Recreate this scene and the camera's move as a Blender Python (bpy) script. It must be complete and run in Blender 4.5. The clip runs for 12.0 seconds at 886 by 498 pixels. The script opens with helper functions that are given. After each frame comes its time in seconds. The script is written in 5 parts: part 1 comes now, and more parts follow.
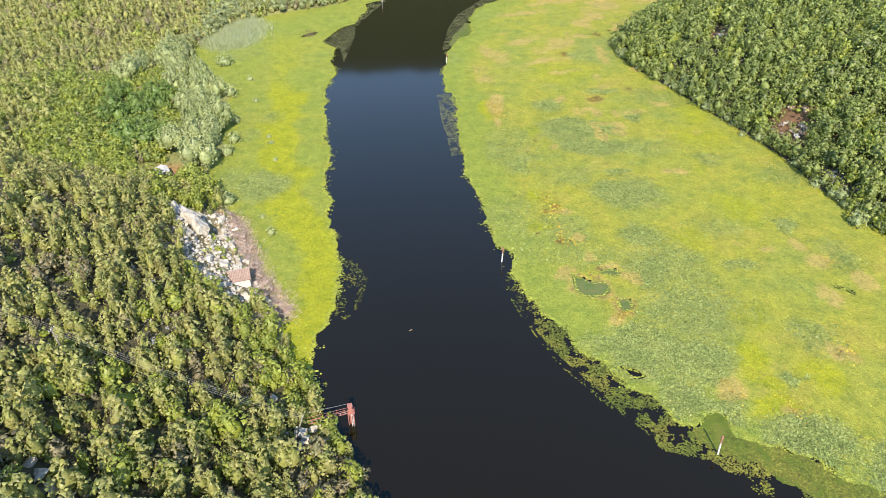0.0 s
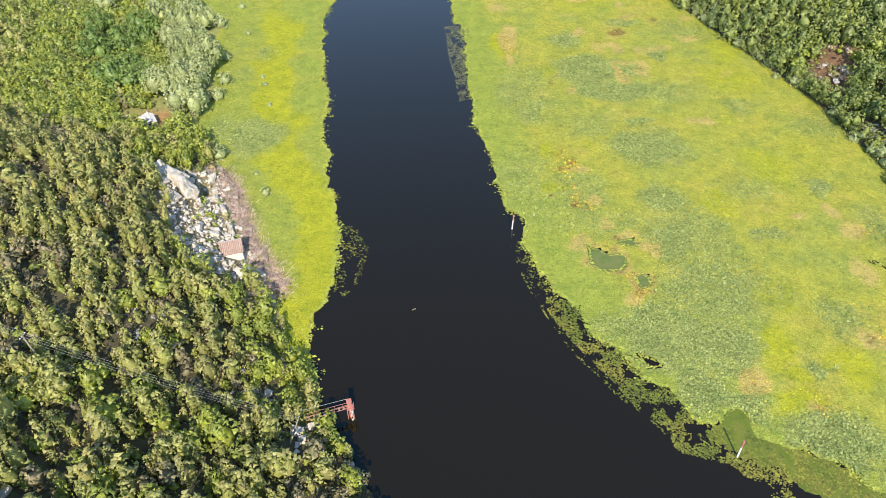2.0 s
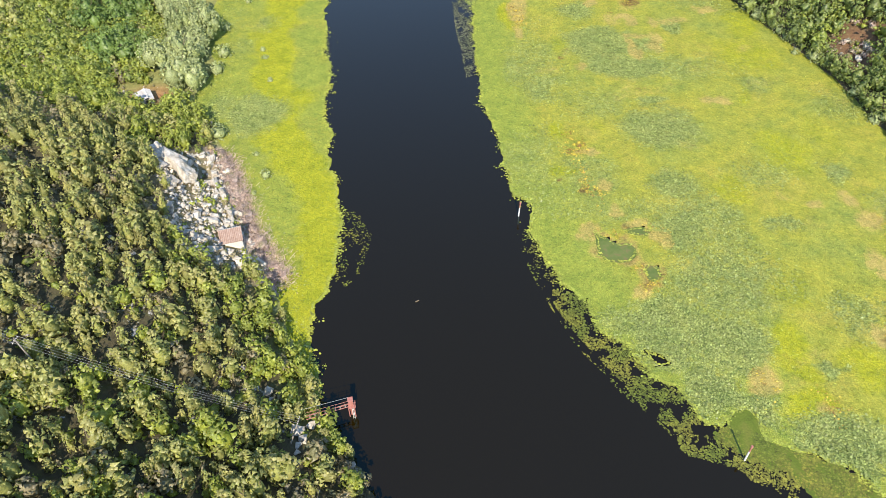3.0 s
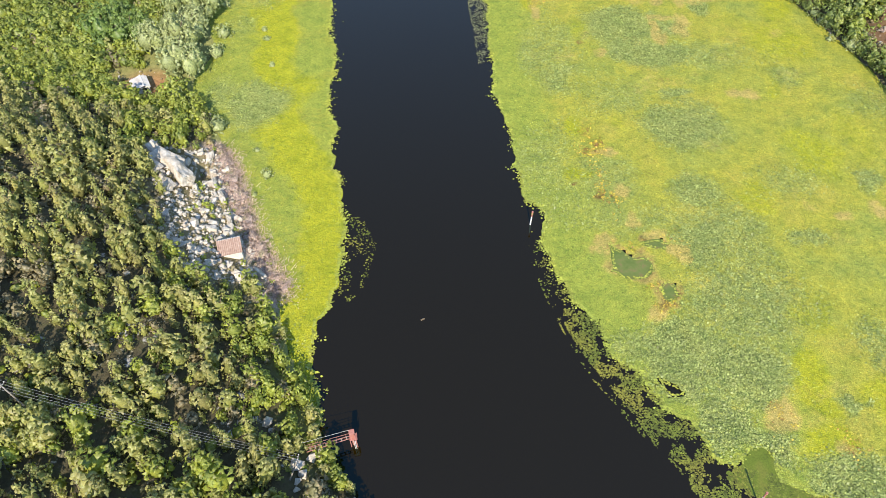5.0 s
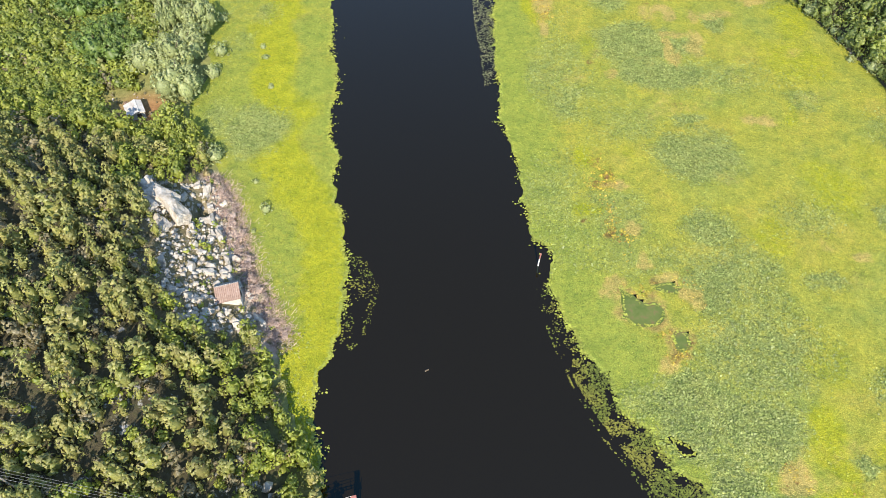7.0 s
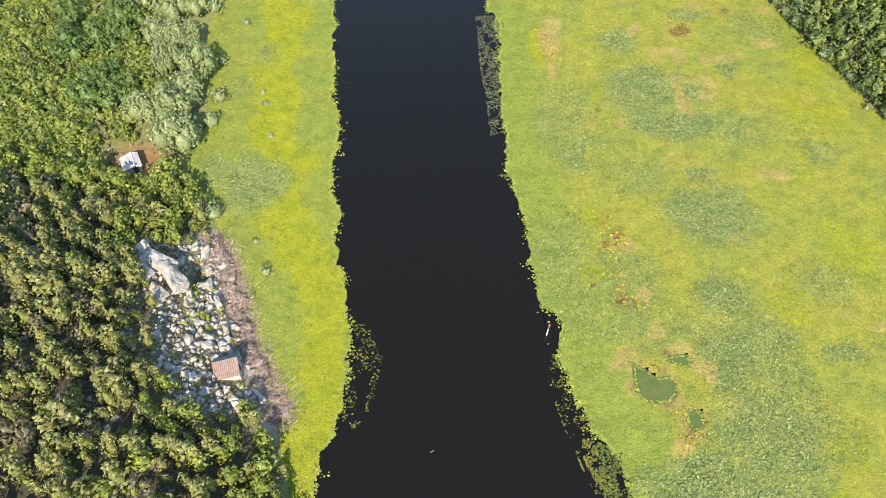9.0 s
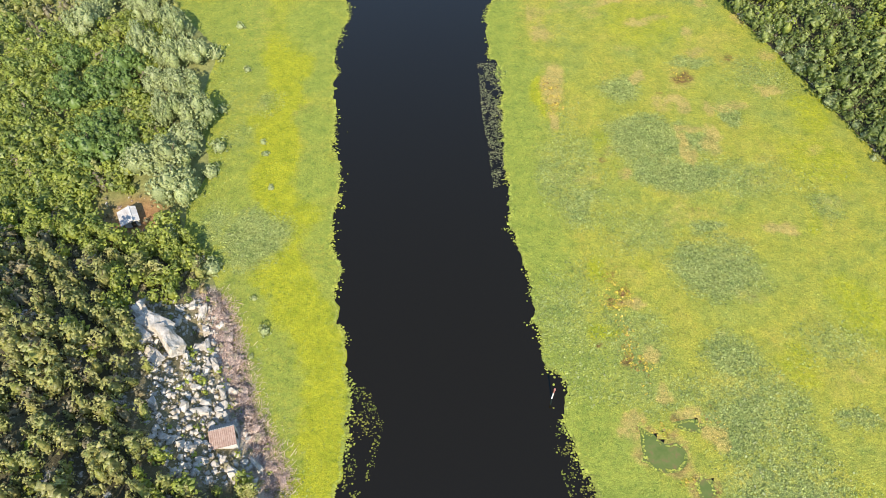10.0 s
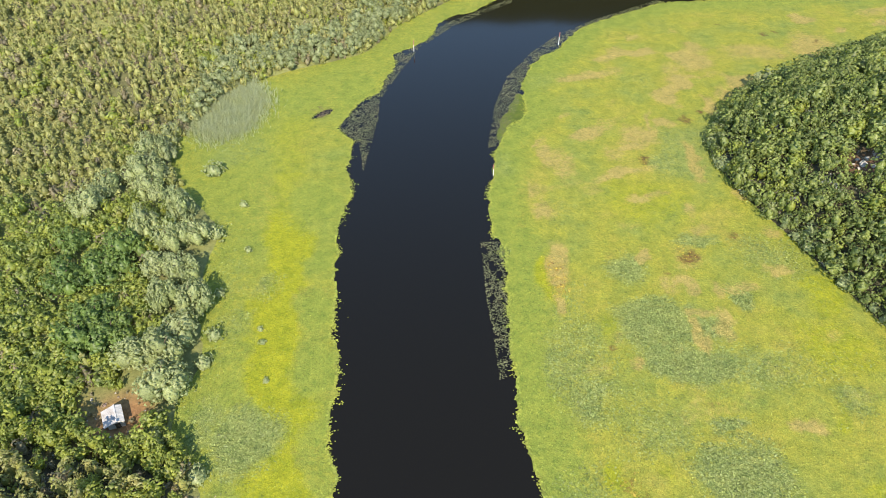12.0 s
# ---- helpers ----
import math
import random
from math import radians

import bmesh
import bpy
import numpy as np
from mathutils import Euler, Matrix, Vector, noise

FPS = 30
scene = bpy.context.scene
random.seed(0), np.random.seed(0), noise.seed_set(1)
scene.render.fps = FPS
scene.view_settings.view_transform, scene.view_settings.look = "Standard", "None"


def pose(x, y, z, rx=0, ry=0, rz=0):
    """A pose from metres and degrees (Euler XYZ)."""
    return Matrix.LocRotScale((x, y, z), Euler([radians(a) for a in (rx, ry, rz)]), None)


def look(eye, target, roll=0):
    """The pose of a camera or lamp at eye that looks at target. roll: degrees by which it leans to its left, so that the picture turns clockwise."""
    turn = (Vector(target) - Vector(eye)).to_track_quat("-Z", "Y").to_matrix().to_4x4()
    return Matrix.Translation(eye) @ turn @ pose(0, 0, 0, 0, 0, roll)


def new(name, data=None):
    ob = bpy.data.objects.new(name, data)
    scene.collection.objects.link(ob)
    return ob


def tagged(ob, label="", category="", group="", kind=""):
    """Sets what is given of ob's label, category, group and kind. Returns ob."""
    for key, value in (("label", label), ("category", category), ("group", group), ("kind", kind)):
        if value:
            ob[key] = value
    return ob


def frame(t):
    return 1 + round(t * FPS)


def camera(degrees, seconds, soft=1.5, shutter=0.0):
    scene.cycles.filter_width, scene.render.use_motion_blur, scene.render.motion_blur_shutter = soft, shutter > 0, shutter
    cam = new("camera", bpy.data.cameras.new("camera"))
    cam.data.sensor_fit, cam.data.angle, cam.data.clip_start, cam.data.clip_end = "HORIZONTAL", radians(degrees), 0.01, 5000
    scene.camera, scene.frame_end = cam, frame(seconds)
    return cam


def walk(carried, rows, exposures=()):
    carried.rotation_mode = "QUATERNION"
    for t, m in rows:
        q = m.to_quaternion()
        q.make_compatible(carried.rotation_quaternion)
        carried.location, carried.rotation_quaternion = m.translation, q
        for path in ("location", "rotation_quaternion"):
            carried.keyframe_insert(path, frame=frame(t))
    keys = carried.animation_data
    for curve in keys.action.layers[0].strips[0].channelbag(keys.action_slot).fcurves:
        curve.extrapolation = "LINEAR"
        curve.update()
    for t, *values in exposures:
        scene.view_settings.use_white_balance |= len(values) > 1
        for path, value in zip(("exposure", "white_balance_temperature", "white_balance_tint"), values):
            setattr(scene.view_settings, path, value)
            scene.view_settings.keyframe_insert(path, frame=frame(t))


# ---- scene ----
cam = camera(65.6, 12.0, 0.7)
# seconds, eye, and turns in degrees
ROWS = [
    (0, 0.04, -0.80, 88.47, 54.269, 0.257, 0.124),
    (0.5, 0.19, 3.37, 89.22, 52.291, 0.307, 0.220),
    (1, 0.28, 7.35, 90.14, 50.336, 0.335, 0.340),
    (1.5, 0.30, 11.07, 91.16, 48.383, 0.377, 0.521),
    (2, 0.29, 14.56, 92.17, 46.445, 0.385, 0.836),
    (2.5, 0.34, 17.80, 93.13, 44.553, 0.404, 1.150),
    (4.5, 0.67, 30.95, 97.12, 39.008, 0.547, 2.411),
    (5, 0.60, 34.12, 98.20, 38.096, 0.585, 2.657),
    (5.5, 0.46, 37.10, 99.28, 37.491, 0.620, 2.734),
    (6, 0.24, 40.16, 100.38, 36.924, 0.643, 2.796),
    (6.5, -0.03, 43.27, 101.43, 36.386, 0.653, 2.879),
    (7, -0.40, 46.38, 102.44, 35.887, 0.629, 2.924),
    (9, -1.83, 59.41, 107.03, 35.280, 0.641, 3.054),
    (9.5, -2.12, 62.87, 108.09, 35.527, 0.702, 3.059),
    (10, -2.38, 66.35, 109.13, 37.019, 0.756, 3.057),
    (10.5, -2.62, 69.82, 110.20, 39.079, 0.819, 3.037),
    (11, -2.79, 73.23, 111.21, 41.495, 0.917, 3.034),
    (11.5, -3.08, 76.69, 112.31, 44.471, 1.011, 2.982),
    (12, -3.15, 80.21, 113.57, 47.529, 1.127, 3.012),
]
walk(cam, [(t, pose(x, y, z, rx, ry, rz)) for t, x, y, z, rx, ry, rz in ROWS], [(0, 1.04), (5, 1.03), (9.5, 0.95), (12, 0.89)])
# ---------------------------------------------------------------- light
SUN_TO = Vector((0.14, -1.18, 1.0)).normalized()
world = bpy.data.worlds.new("world")
scene.world = world
world.use_nodes = True
wn = world.node_tree.nodes
sky = wn.new("ShaderNodeTexSky")
sky.sky_type, sky.sun_disc = "NISHITA", False
sky.air_density, sky.dust_density, sky.ozone_density = 1.1, 0.0, 1.8
sky.sun_elevation = math.asin(SUN_TO.z)
sky.sun_rotation = math.atan2(SUN_TO.x, SUN_TO.y)
world.node_tree.links.new(sky.outputs[0], wn["Background"].inputs["Color"])
wn["Background"].inputs["Strength"].default_value = 0.15
sun = new("sun", bpy.data.lights.new("sun", "SUN"))
sun.data.energy, sun.data.angle, sun.data.color = 4.0, radians(0.53), (1.0, 0.885, 0.735)
sun.matrix_world = look(SUN_TO * 300, (0, 0, 0))


# ---------------------------------------------------------------- materials
def base_mat(name, rough=0.9):
    m = bpy.data.materials.new(name)
    m.use_nodes = True
    b = m.node_tree.nodes["Principled BSDF"]
    b.inputs["Roughness"].default_value = rough
    b.inputs["Specular IOR Level"].default_value = 0.3
    return m, m.node_tree.nodes, m.node_tree.links, b


def ramp_node(nodes, stops):
    r = nodes.new("ShaderNodeValToRGB")
    e = r.color_ramp.elements
    while len(e) > 1:
        e.remove(e[-1])
    e[0].position, e[0].color = stops[0][0], (*stops[0][1], 1)
    for p, c in stops[1:]:
        n = e.new(p)
        n.color = (*c, 1)
    return r


def noise_node(nodes, links, scale, detail=4.0, rough=0.6, coord=None):
    n = nodes.new("ShaderNodeTexNoise")
    n.inputs["Scale"].default_value, n.inputs["Detail"].default_value, n.inputs["Roughness"].default_value = scale, detail, rough
    if coord:
        links.new(coord, n.inputs["Vector"])
    return n


def math_node(nodes, links, op, a, b=0.5, clamp=False):
    n = nodes.new("ShaderNodeMath")
    n.operation, n.use_clamp = op, clamp
    for k, v in enumerate((a, b)):
        if isinstance(v, (int, float)):
            n.inputs[k].default_value = v
        else:
            links.new(v, n.inputs[k])
    return n.outputs[0]


def mix_node(nodes, links, fac, a, b, blend="MIX"):
    n = nodes.new("ShaderNodeMix")
    n.data_type, n.blend_type = "RGBA", blend
    for k, v in ((0, fac), (6, a), (7, b)):
        if isinstance(v, (int, float)):
            n.inputs[k].default_value = v
        elif isinstance(v, tuple):
            n.inputs[k].default_value = (*v, 1)
        else:
            links.new(v, n.inputs[k])
    return n.outputs[2]


def bump_node(nodes, links, height, strength, distance, target):
    n = nodes.new("ShaderNodeBump")
    n.inputs["Strength"].default_value, n.inputs["Distance"].default_value = strength, distance
    links.new(height, n.inputs["Height"])
    links.new(n.outputs[0], target.inputs["Normal"])


def surface(name, stops, scale, rough=0.9, bump=0.0, dist=0.05, fine=6.0, metal=0.0, wear=None):
    """A two-scale surface: coarse noise through a ramp, fine grain, optional worn patches and relief."""
    m, nodes, links, b = base_mat(name, rough)
    pos = nodes.new("ShaderNodeNewGeometry").outputs["Position"]
    coarse = noise_node(nodes, links, scale, 5, 0.6, pos)
    grain = noise_node(nodes, links, scale * fine, 4, 0.7, pos)
    ramp = ramp_node(nodes, stops)
    links.new(coarse.outputs["Fac"], ramp.inputs[0])
    col = mix_node(nodes, links, 0.45, ramp.outputs[0], ramp_out(nodes, links, grain.outputs["Fac"], [(0.3, (0.45, 0.45, 0.45)), (0.7, (1.35, 1.35, 1.35))]), "MULTIPLY")
    if wear:
        spots = noise_node(nodes, links, scale * 2.3, 6, 0.7, pos)
        mask = ramp_out(nodes, links, spots.outputs["Fac"], [(wear[0], (0, 0, 0)), (wear[0] + 0.08, (1, 1, 1))])
        col = mix_node(nodes, links, mask, col, wear[1])
    links.new(col, b.inputs["Base Color"])
    b.inputs["Metallic"].default_value = metal
    if bump:
        bump_node(nodes, links, grain.outputs["Fac"], bump, dist, b)
    return m


def ramp_out(nodes, links, fac, stops):
    r = ramp_node(nodes, stops)
    links.new(fac, r.inputs[0])
    return r.outputs[0]


def foliage(name, stops, patch=0.22, sheen=0.3, spread=0.28, grain=4.5, relief=0.8):
    """Leaves: a tone that drifts from tree to tree, each leaf a little its own, light shining through."""
    m = bpy.data.materials.new(name)
    m.use_nodes = True
    nodes, links = m.node_tree.nodes, m.node_tree.links
    nodes.remove(nodes["Principled BSDF"])
    geo = nodes.new("ShaderNodeNewGeometry")
    drift = noise_node(nodes, links, patch, 1.5, 0.6, geo.outputs["Position"])
    info = nodes.new("ShaderNodeObjectInfo")
    tone = math_node(nodes, links, "ADD", drift.outputs["Fac"], math_node(nodes, links, "MULTIPLY", info.outputs["Random"], 0.22))
    tone = math_node(nodes, links, "SUBTRACT", tone, 0.11)
    col = ramp_out(nodes, links, tone, stops)
    leaf = ramp_out(nodes, links, geo.outputs["Random Per Island"], [(0.0, (1 - spread,) * 3), (0.5, (1.0, 1.0, 1.0)), (1.0, (1 + spread, 1 + spread, 1 + spread * 0.6))])
    col = mix_node(nodes, links, 1.0, col, leaf, "MULTIPLY")
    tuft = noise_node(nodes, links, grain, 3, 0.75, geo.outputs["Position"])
    # shade between tufts put into the colour: bump hollows darkened, crests lightened
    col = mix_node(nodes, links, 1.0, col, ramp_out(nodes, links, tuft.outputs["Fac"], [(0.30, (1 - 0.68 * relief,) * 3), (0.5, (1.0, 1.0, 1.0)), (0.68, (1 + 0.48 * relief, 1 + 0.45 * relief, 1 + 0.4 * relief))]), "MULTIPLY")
    dif, tra, gls = nodes.new("ShaderNodeBsdfDiffuse"), nodes.new("ShaderNodeBsdfTranslucent"), nodes.new("ShaderNodeBsdfGlossy")
    gls.inputs["Roughness"].default_value = 0.5
    links.new(col, dif.inputs["Color"])
    links.new(col, tra.inputs["Color"])
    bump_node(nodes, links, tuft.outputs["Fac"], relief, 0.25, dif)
    one, two = nodes.new("ShaderNodeMixShader"), nodes.new("ShaderNodeMixShader")
    one.inputs[0].default_value, two.inputs[0].default_value = sheen, 0.04
    links.new(dif.outputs[0], one.inputs[1])
    links.new(tra.outputs[0], one.inputs[2])
    links.new(one.outputs[0], two.inputs[1])
    links.new(gls.outputs[0], two.inputs[2])
    links.new(two.outputs[0], nodes["Material Output"].inputs["Surface"])
    return m


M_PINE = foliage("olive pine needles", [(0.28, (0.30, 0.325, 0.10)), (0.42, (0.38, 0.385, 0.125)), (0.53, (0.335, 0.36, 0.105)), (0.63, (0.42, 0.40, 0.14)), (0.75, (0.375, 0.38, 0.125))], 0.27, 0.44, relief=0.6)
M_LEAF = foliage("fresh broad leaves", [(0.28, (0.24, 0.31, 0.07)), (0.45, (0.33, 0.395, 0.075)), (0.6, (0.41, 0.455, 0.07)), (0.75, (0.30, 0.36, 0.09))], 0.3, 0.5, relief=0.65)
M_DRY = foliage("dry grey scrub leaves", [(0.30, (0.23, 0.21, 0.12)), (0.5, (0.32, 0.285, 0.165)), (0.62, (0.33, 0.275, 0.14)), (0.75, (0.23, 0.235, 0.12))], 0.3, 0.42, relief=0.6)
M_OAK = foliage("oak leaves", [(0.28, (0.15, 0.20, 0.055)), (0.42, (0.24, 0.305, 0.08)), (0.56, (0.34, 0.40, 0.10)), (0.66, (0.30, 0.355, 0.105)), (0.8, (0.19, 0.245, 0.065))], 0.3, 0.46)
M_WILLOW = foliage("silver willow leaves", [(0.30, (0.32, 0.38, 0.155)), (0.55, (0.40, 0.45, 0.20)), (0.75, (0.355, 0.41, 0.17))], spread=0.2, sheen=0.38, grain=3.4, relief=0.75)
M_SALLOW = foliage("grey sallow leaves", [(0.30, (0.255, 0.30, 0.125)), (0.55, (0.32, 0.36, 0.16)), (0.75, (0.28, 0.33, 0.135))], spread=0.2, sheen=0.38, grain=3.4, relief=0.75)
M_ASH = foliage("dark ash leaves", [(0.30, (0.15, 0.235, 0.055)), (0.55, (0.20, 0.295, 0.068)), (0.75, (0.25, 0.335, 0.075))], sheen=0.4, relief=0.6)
M_REED = foliage("grey green reeds", [(0.30, (0.43, 0.49, 0.27)), (0.55, (0.49, 0.54, 0.32)), (0.75, (0.47, 0.51, 0.26))], spread=0.2, sheen=0.45)
M_DEAD = foliage("dead reddish reeds", [(0.30, (0.56, 0.42, 0.35)), (0.5, (0.66, 0.52, 0.45)), (0.65, (0.60, 0.49, 0.38)), (0.75, (0.50, 0.45, 0.30))], patch=0.6, spread=0.3, sheen=0.4)
M_PAD = foliage("lily pads", [(0.30, (0.23, 0.28, 0.045)), (0.5, (0.285, 0.325, 0.055)), (0.7, (0.325, 0.345, 0.05))], patch=0.15, sheen=0.1, spread=0.3, grain=1.2)
M_PAD_BLUE = foliage("raised lotus leaves", [(0.30, (0.205, 0.255, 0.07)), (0.5, (0.25, 0.295, 0.085)), (0.7, (0.285, 0.315, 0.08))], patch=0.15, sheen=0.1, spread=0.3, grain=1.2)
M_RUST = foliage("dying yellow and rusty lily leaves", [(0.30, (0.22, 0.12, 0.04)), (0.42, (0.46, 0.34, 0.05)), (0.55, (0.50, 0.40, 0.04)), (0.65, (0.38, 0.20, 0.06)), (0.75, (0.48, 0.38, 0.08))], patch=1.3, sheen=0.1, spread=0.4, grain=1.2)
M_WEED = foliage("dull drowned weed", [(0.30, (0.08, 0.10, 0.015)), (0.5, (0.11, 0.135, 0.018)), (0.7, (0.17, 0.165, 0.025))], patch=0.15, sheen=0.05, spread=0.4, grain=1.2)
# far pads: the sky's gloss on them is put into a greyer colour
M_PAD_GLOSS = foliage("pads with sky gloss in their grey", [(0.30, (0.12, 0.13, 0.055)), (0.5, (0.155, 0.16, 0.075)), (0.7, (0.19, 0.18, 0.09))], patch=0.15, sheen=0.05, spread=0.4, grain=1.2)
M_BARK = surface("bark", [(0.3, (0.10, 0.075, 0.05)), (0.7, (0.2, 0.16, 0.11))], 3.0, 0.95, 0.4)
M_STONE = surface("pale limestone", [(0.25, (0.27, 0.23, 0.175)), (0.45, (0.45, 0.405, 0.335)), (0.7, (0.63, 0.59, 0.52))], 0.7, 0.9, 0.8, 0.12, 5.0, wear=(0.60, (0.40, 0.32, 0.21)))
M_TILE = surface("red clay roof tiles", [(0.3, (0.27, 0.18, 0.14)), (0.55, (0.36, 0.255, 0.205)), (0.75, (0.42, 0.33, 0.28))], 1.6, 0.85, 0.5, 0.03)
M_GREYROOF = surface("weathered grey roof tiles", [(0.3, (0.24, 0.24, 0.23)), (0.7, (0.36, 0.36, 0.35))], 1.6, 0.85, 0.5, 0.03)
M_PLASTER = surface("whitewashed rubble wall", [(0.3, (0.5, 0.47, 0.42)), (0.7, (0.68, 0.66, 0.6))], 1.2, 0.95, 0.6, 0.05)
M_SHEET = surface("whitish roof sheet", [(0.3, (0.52, 0.50, 0.46)), (0.7, (0.70, 0.67, 0.63))], 0.8, 0.7, 0.2, 0.01, wear=(0.64, (0.40, 0.34, 0.28)))
# left shed slope: a tree's shade painted as darker tone and brown patches
M_SHED_SHADED = surface("roof sheet with tree shade in its colour", [(0.3, (0.36, 0.33, 0.30)), (0.7, (0.60, 0.57, 0.53))], 0.9, 0.8, 0.2, 0.01, wear=(0.60, (0.24, 0.19, 0.15)))
M_RED = surface("faded red painted steel", [(0.3, (0.33, 0.12, 0.095)), (0.7, (0.43, 0.20, 0.165))], 3.0, 0.6, 0.2, 0.01, wear=(0.6, (0.28, 0.15, 0.1)))
M_WHITE = surface("white paint", [(0.3, (0.68, 0.67, 0.64)), (0.7, (0.8, 0.79, 0.77))], 2.0, 0.6)
M_STEEL = surface("galvanised steel", [(0.3, (0.4, 0.4, 0.4)), (0.7, (0.55, 0.55, 0.54))], 4.0, 0.5, metal=0.6)
M_POLE = surface("grey weathered pole wood", [(0.3, (0.2, 0.18, 0.15)), (0.7, (0.32, 0.29, 0.24))], 2.0, 0.9, 0.4)
M_DARK = surface("dark doorway boards", [(0.3, (0.05, 0.04, 0.03)), (0.7, (0.09, 0.07, 0.05))], 3.0, 0.9, 0.4)


def ground_material():
    m, nodes, links, b = base_mat("karst ground with soil and scrub", 0.95)
    pos = nodes.new("ShaderNodeNewGeometry").outputs["Position"]
    big = noise_node(nodes, links, 0.12, 5, 0.65, pos)
    mid = noise_node(nodes, links, 0.9, 6, 0.7, pos)
    fine = noise_node(nodes, links, 5.0, 5, 0.7, pos)
    soil = ramp_out(nodes, links, mid.outputs["Fac"], [(0.3, (0.05, 0.045, 0.028)), (0.5, (0.085, 0.075, 0.042)), (0.7, (0.08, 0.09, 0.032))])
    stone = ramp_out(nodes, links, fine.outputs["Fac"], [(0.3, (0.3, 0.28, 0.25)), (0.5, (0.46, 0.44, 0.41)), (0.7, (0.58, 0.57, 0.54))])
    bare = math_node(nodes, links, "MULTIPLY", big.outputs["Fac"], mid.outputs["Fac"])
    bare = ramp_out(nodes, links, bare, [(0.31, (0, 0, 0)), (0.37, (1, 1, 1))])
    col = mix_node(nodes, links, bare, soil, stone)
    rock, dirt, grass = nodes.new("ShaderNodeAttribute"), nodes.new("ShaderNodeAttribute"), nodes.new("ShaderNodeAttribute")
    rock.attribute_name, dirt.attribute_name, grass.attribute_name = "rock", "dirt", "grass"
    pale = mix_node(nodes, links, 1.0, stone, (1.05, 0.97, 0.85), "MULTIPLY")
    moss = ramp_out(nodes, links, fine.outputs["Fac"], [(0.35, (0.10, 0.10, 0.04)), (0.5, (0.19, 0.16, 0.08)), (0.65, (0.27, 0.215, 0.13))])
    scree = mix_node(nodes, links, ramp_out(nodes, links, mid.outputs["Fac"], [(0.34, (0, 0, 0)), (0.43, (1, 1, 1))]), pale, moss)
    col = mix_node(nodes, links, rock.outputs["Fac"], col, scree)
    earth = ramp_out(nodes, links, mid.outputs["Fac"], [(0.3, (0.25, 0.095, 0.05)), (0.6, (0.43, 0.18, 0.09)), (0.75, (0.46, 0.26, 0.16))])
    col = mix_node(nodes, links, dirt.outputs["Fac"], col, earth)
    turf = ramp_out(nodes, links, mid.outputs["Fac"], [(0.3, (0.17, 0.18, 0.06)), (0.6, (0.26, 0.27, 0.09)), (0.75, (0.32, 0.29, 0.13))])
    col = mix_node(nodes, links, grass.outputs["Fac"], col, turf)
    litter = nodes.new("ShaderNodeAttribute")
    litter.attribute_name = "litter"
    col = mix_node(nodes, links, litter.outputs["Fac"], col, ramp_out(nodes, links, fine.outputs["Fac"], [(0.35, (0.42, 0.31, 0.24)), (0.55, (0.56, 0.44, 0.37)), (0.7, (0.48, 0.43, 0.30))]))
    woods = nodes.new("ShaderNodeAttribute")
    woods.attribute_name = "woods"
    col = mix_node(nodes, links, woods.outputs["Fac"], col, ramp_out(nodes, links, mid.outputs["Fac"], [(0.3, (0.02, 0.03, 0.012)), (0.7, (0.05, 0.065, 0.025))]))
    links.new(col, b.inputs["Base Color"])
    bump_node(nodes, links, math_node(nodes, links, "ADD", mid.outputs["Fac"], math_node(nodes, links, "MULTIPLY", fine.outputs["Fac"], 0.4)), 0.9, 0.35, b)
    return m


def water_material():
    m, nodes, links, b = base_mat("dark still river water", 0.06)
    b.inputs["Base Color"].default_value = (0.0102, 0.0063, 0.0005, 1)
    b.inputs["IOR"].default_value = 1.46
    b.inputs["Specular Tint"].default_value = (0.32, 0.84, 1.0, 1)
    b.inputs["Specular IOR Level"].default_value = 0.5
    pos = nodes.new("ShaderNodeNewGeometry").outputs["Position"]
    n = noise_node(nodes, links, 1.3, 3, 0.6, pos)
    bump_node(nodes, links, n.outputs["Fac"], 0.06, 0.03, b)
    return m


def pond_material():
    m, nodes, links, b = base_mat("murky green pond water", 0.25)
    pos = nodes.new("ShaderNodeNewGeometry").outputs["Position"]
    n = noise_node(nodes, links, 0.5, 5, 0.65, pos)
    links.new(ramp_out(nodes, links, n.outputs["Fac"], [(0.35, (0.09, 0.13, 0.03)), (0.52, (0.12, 0.15, 0.04)), (0.64, (0.17, 0.13, 0.055))]), b.inputs["Base Color"])
    return m


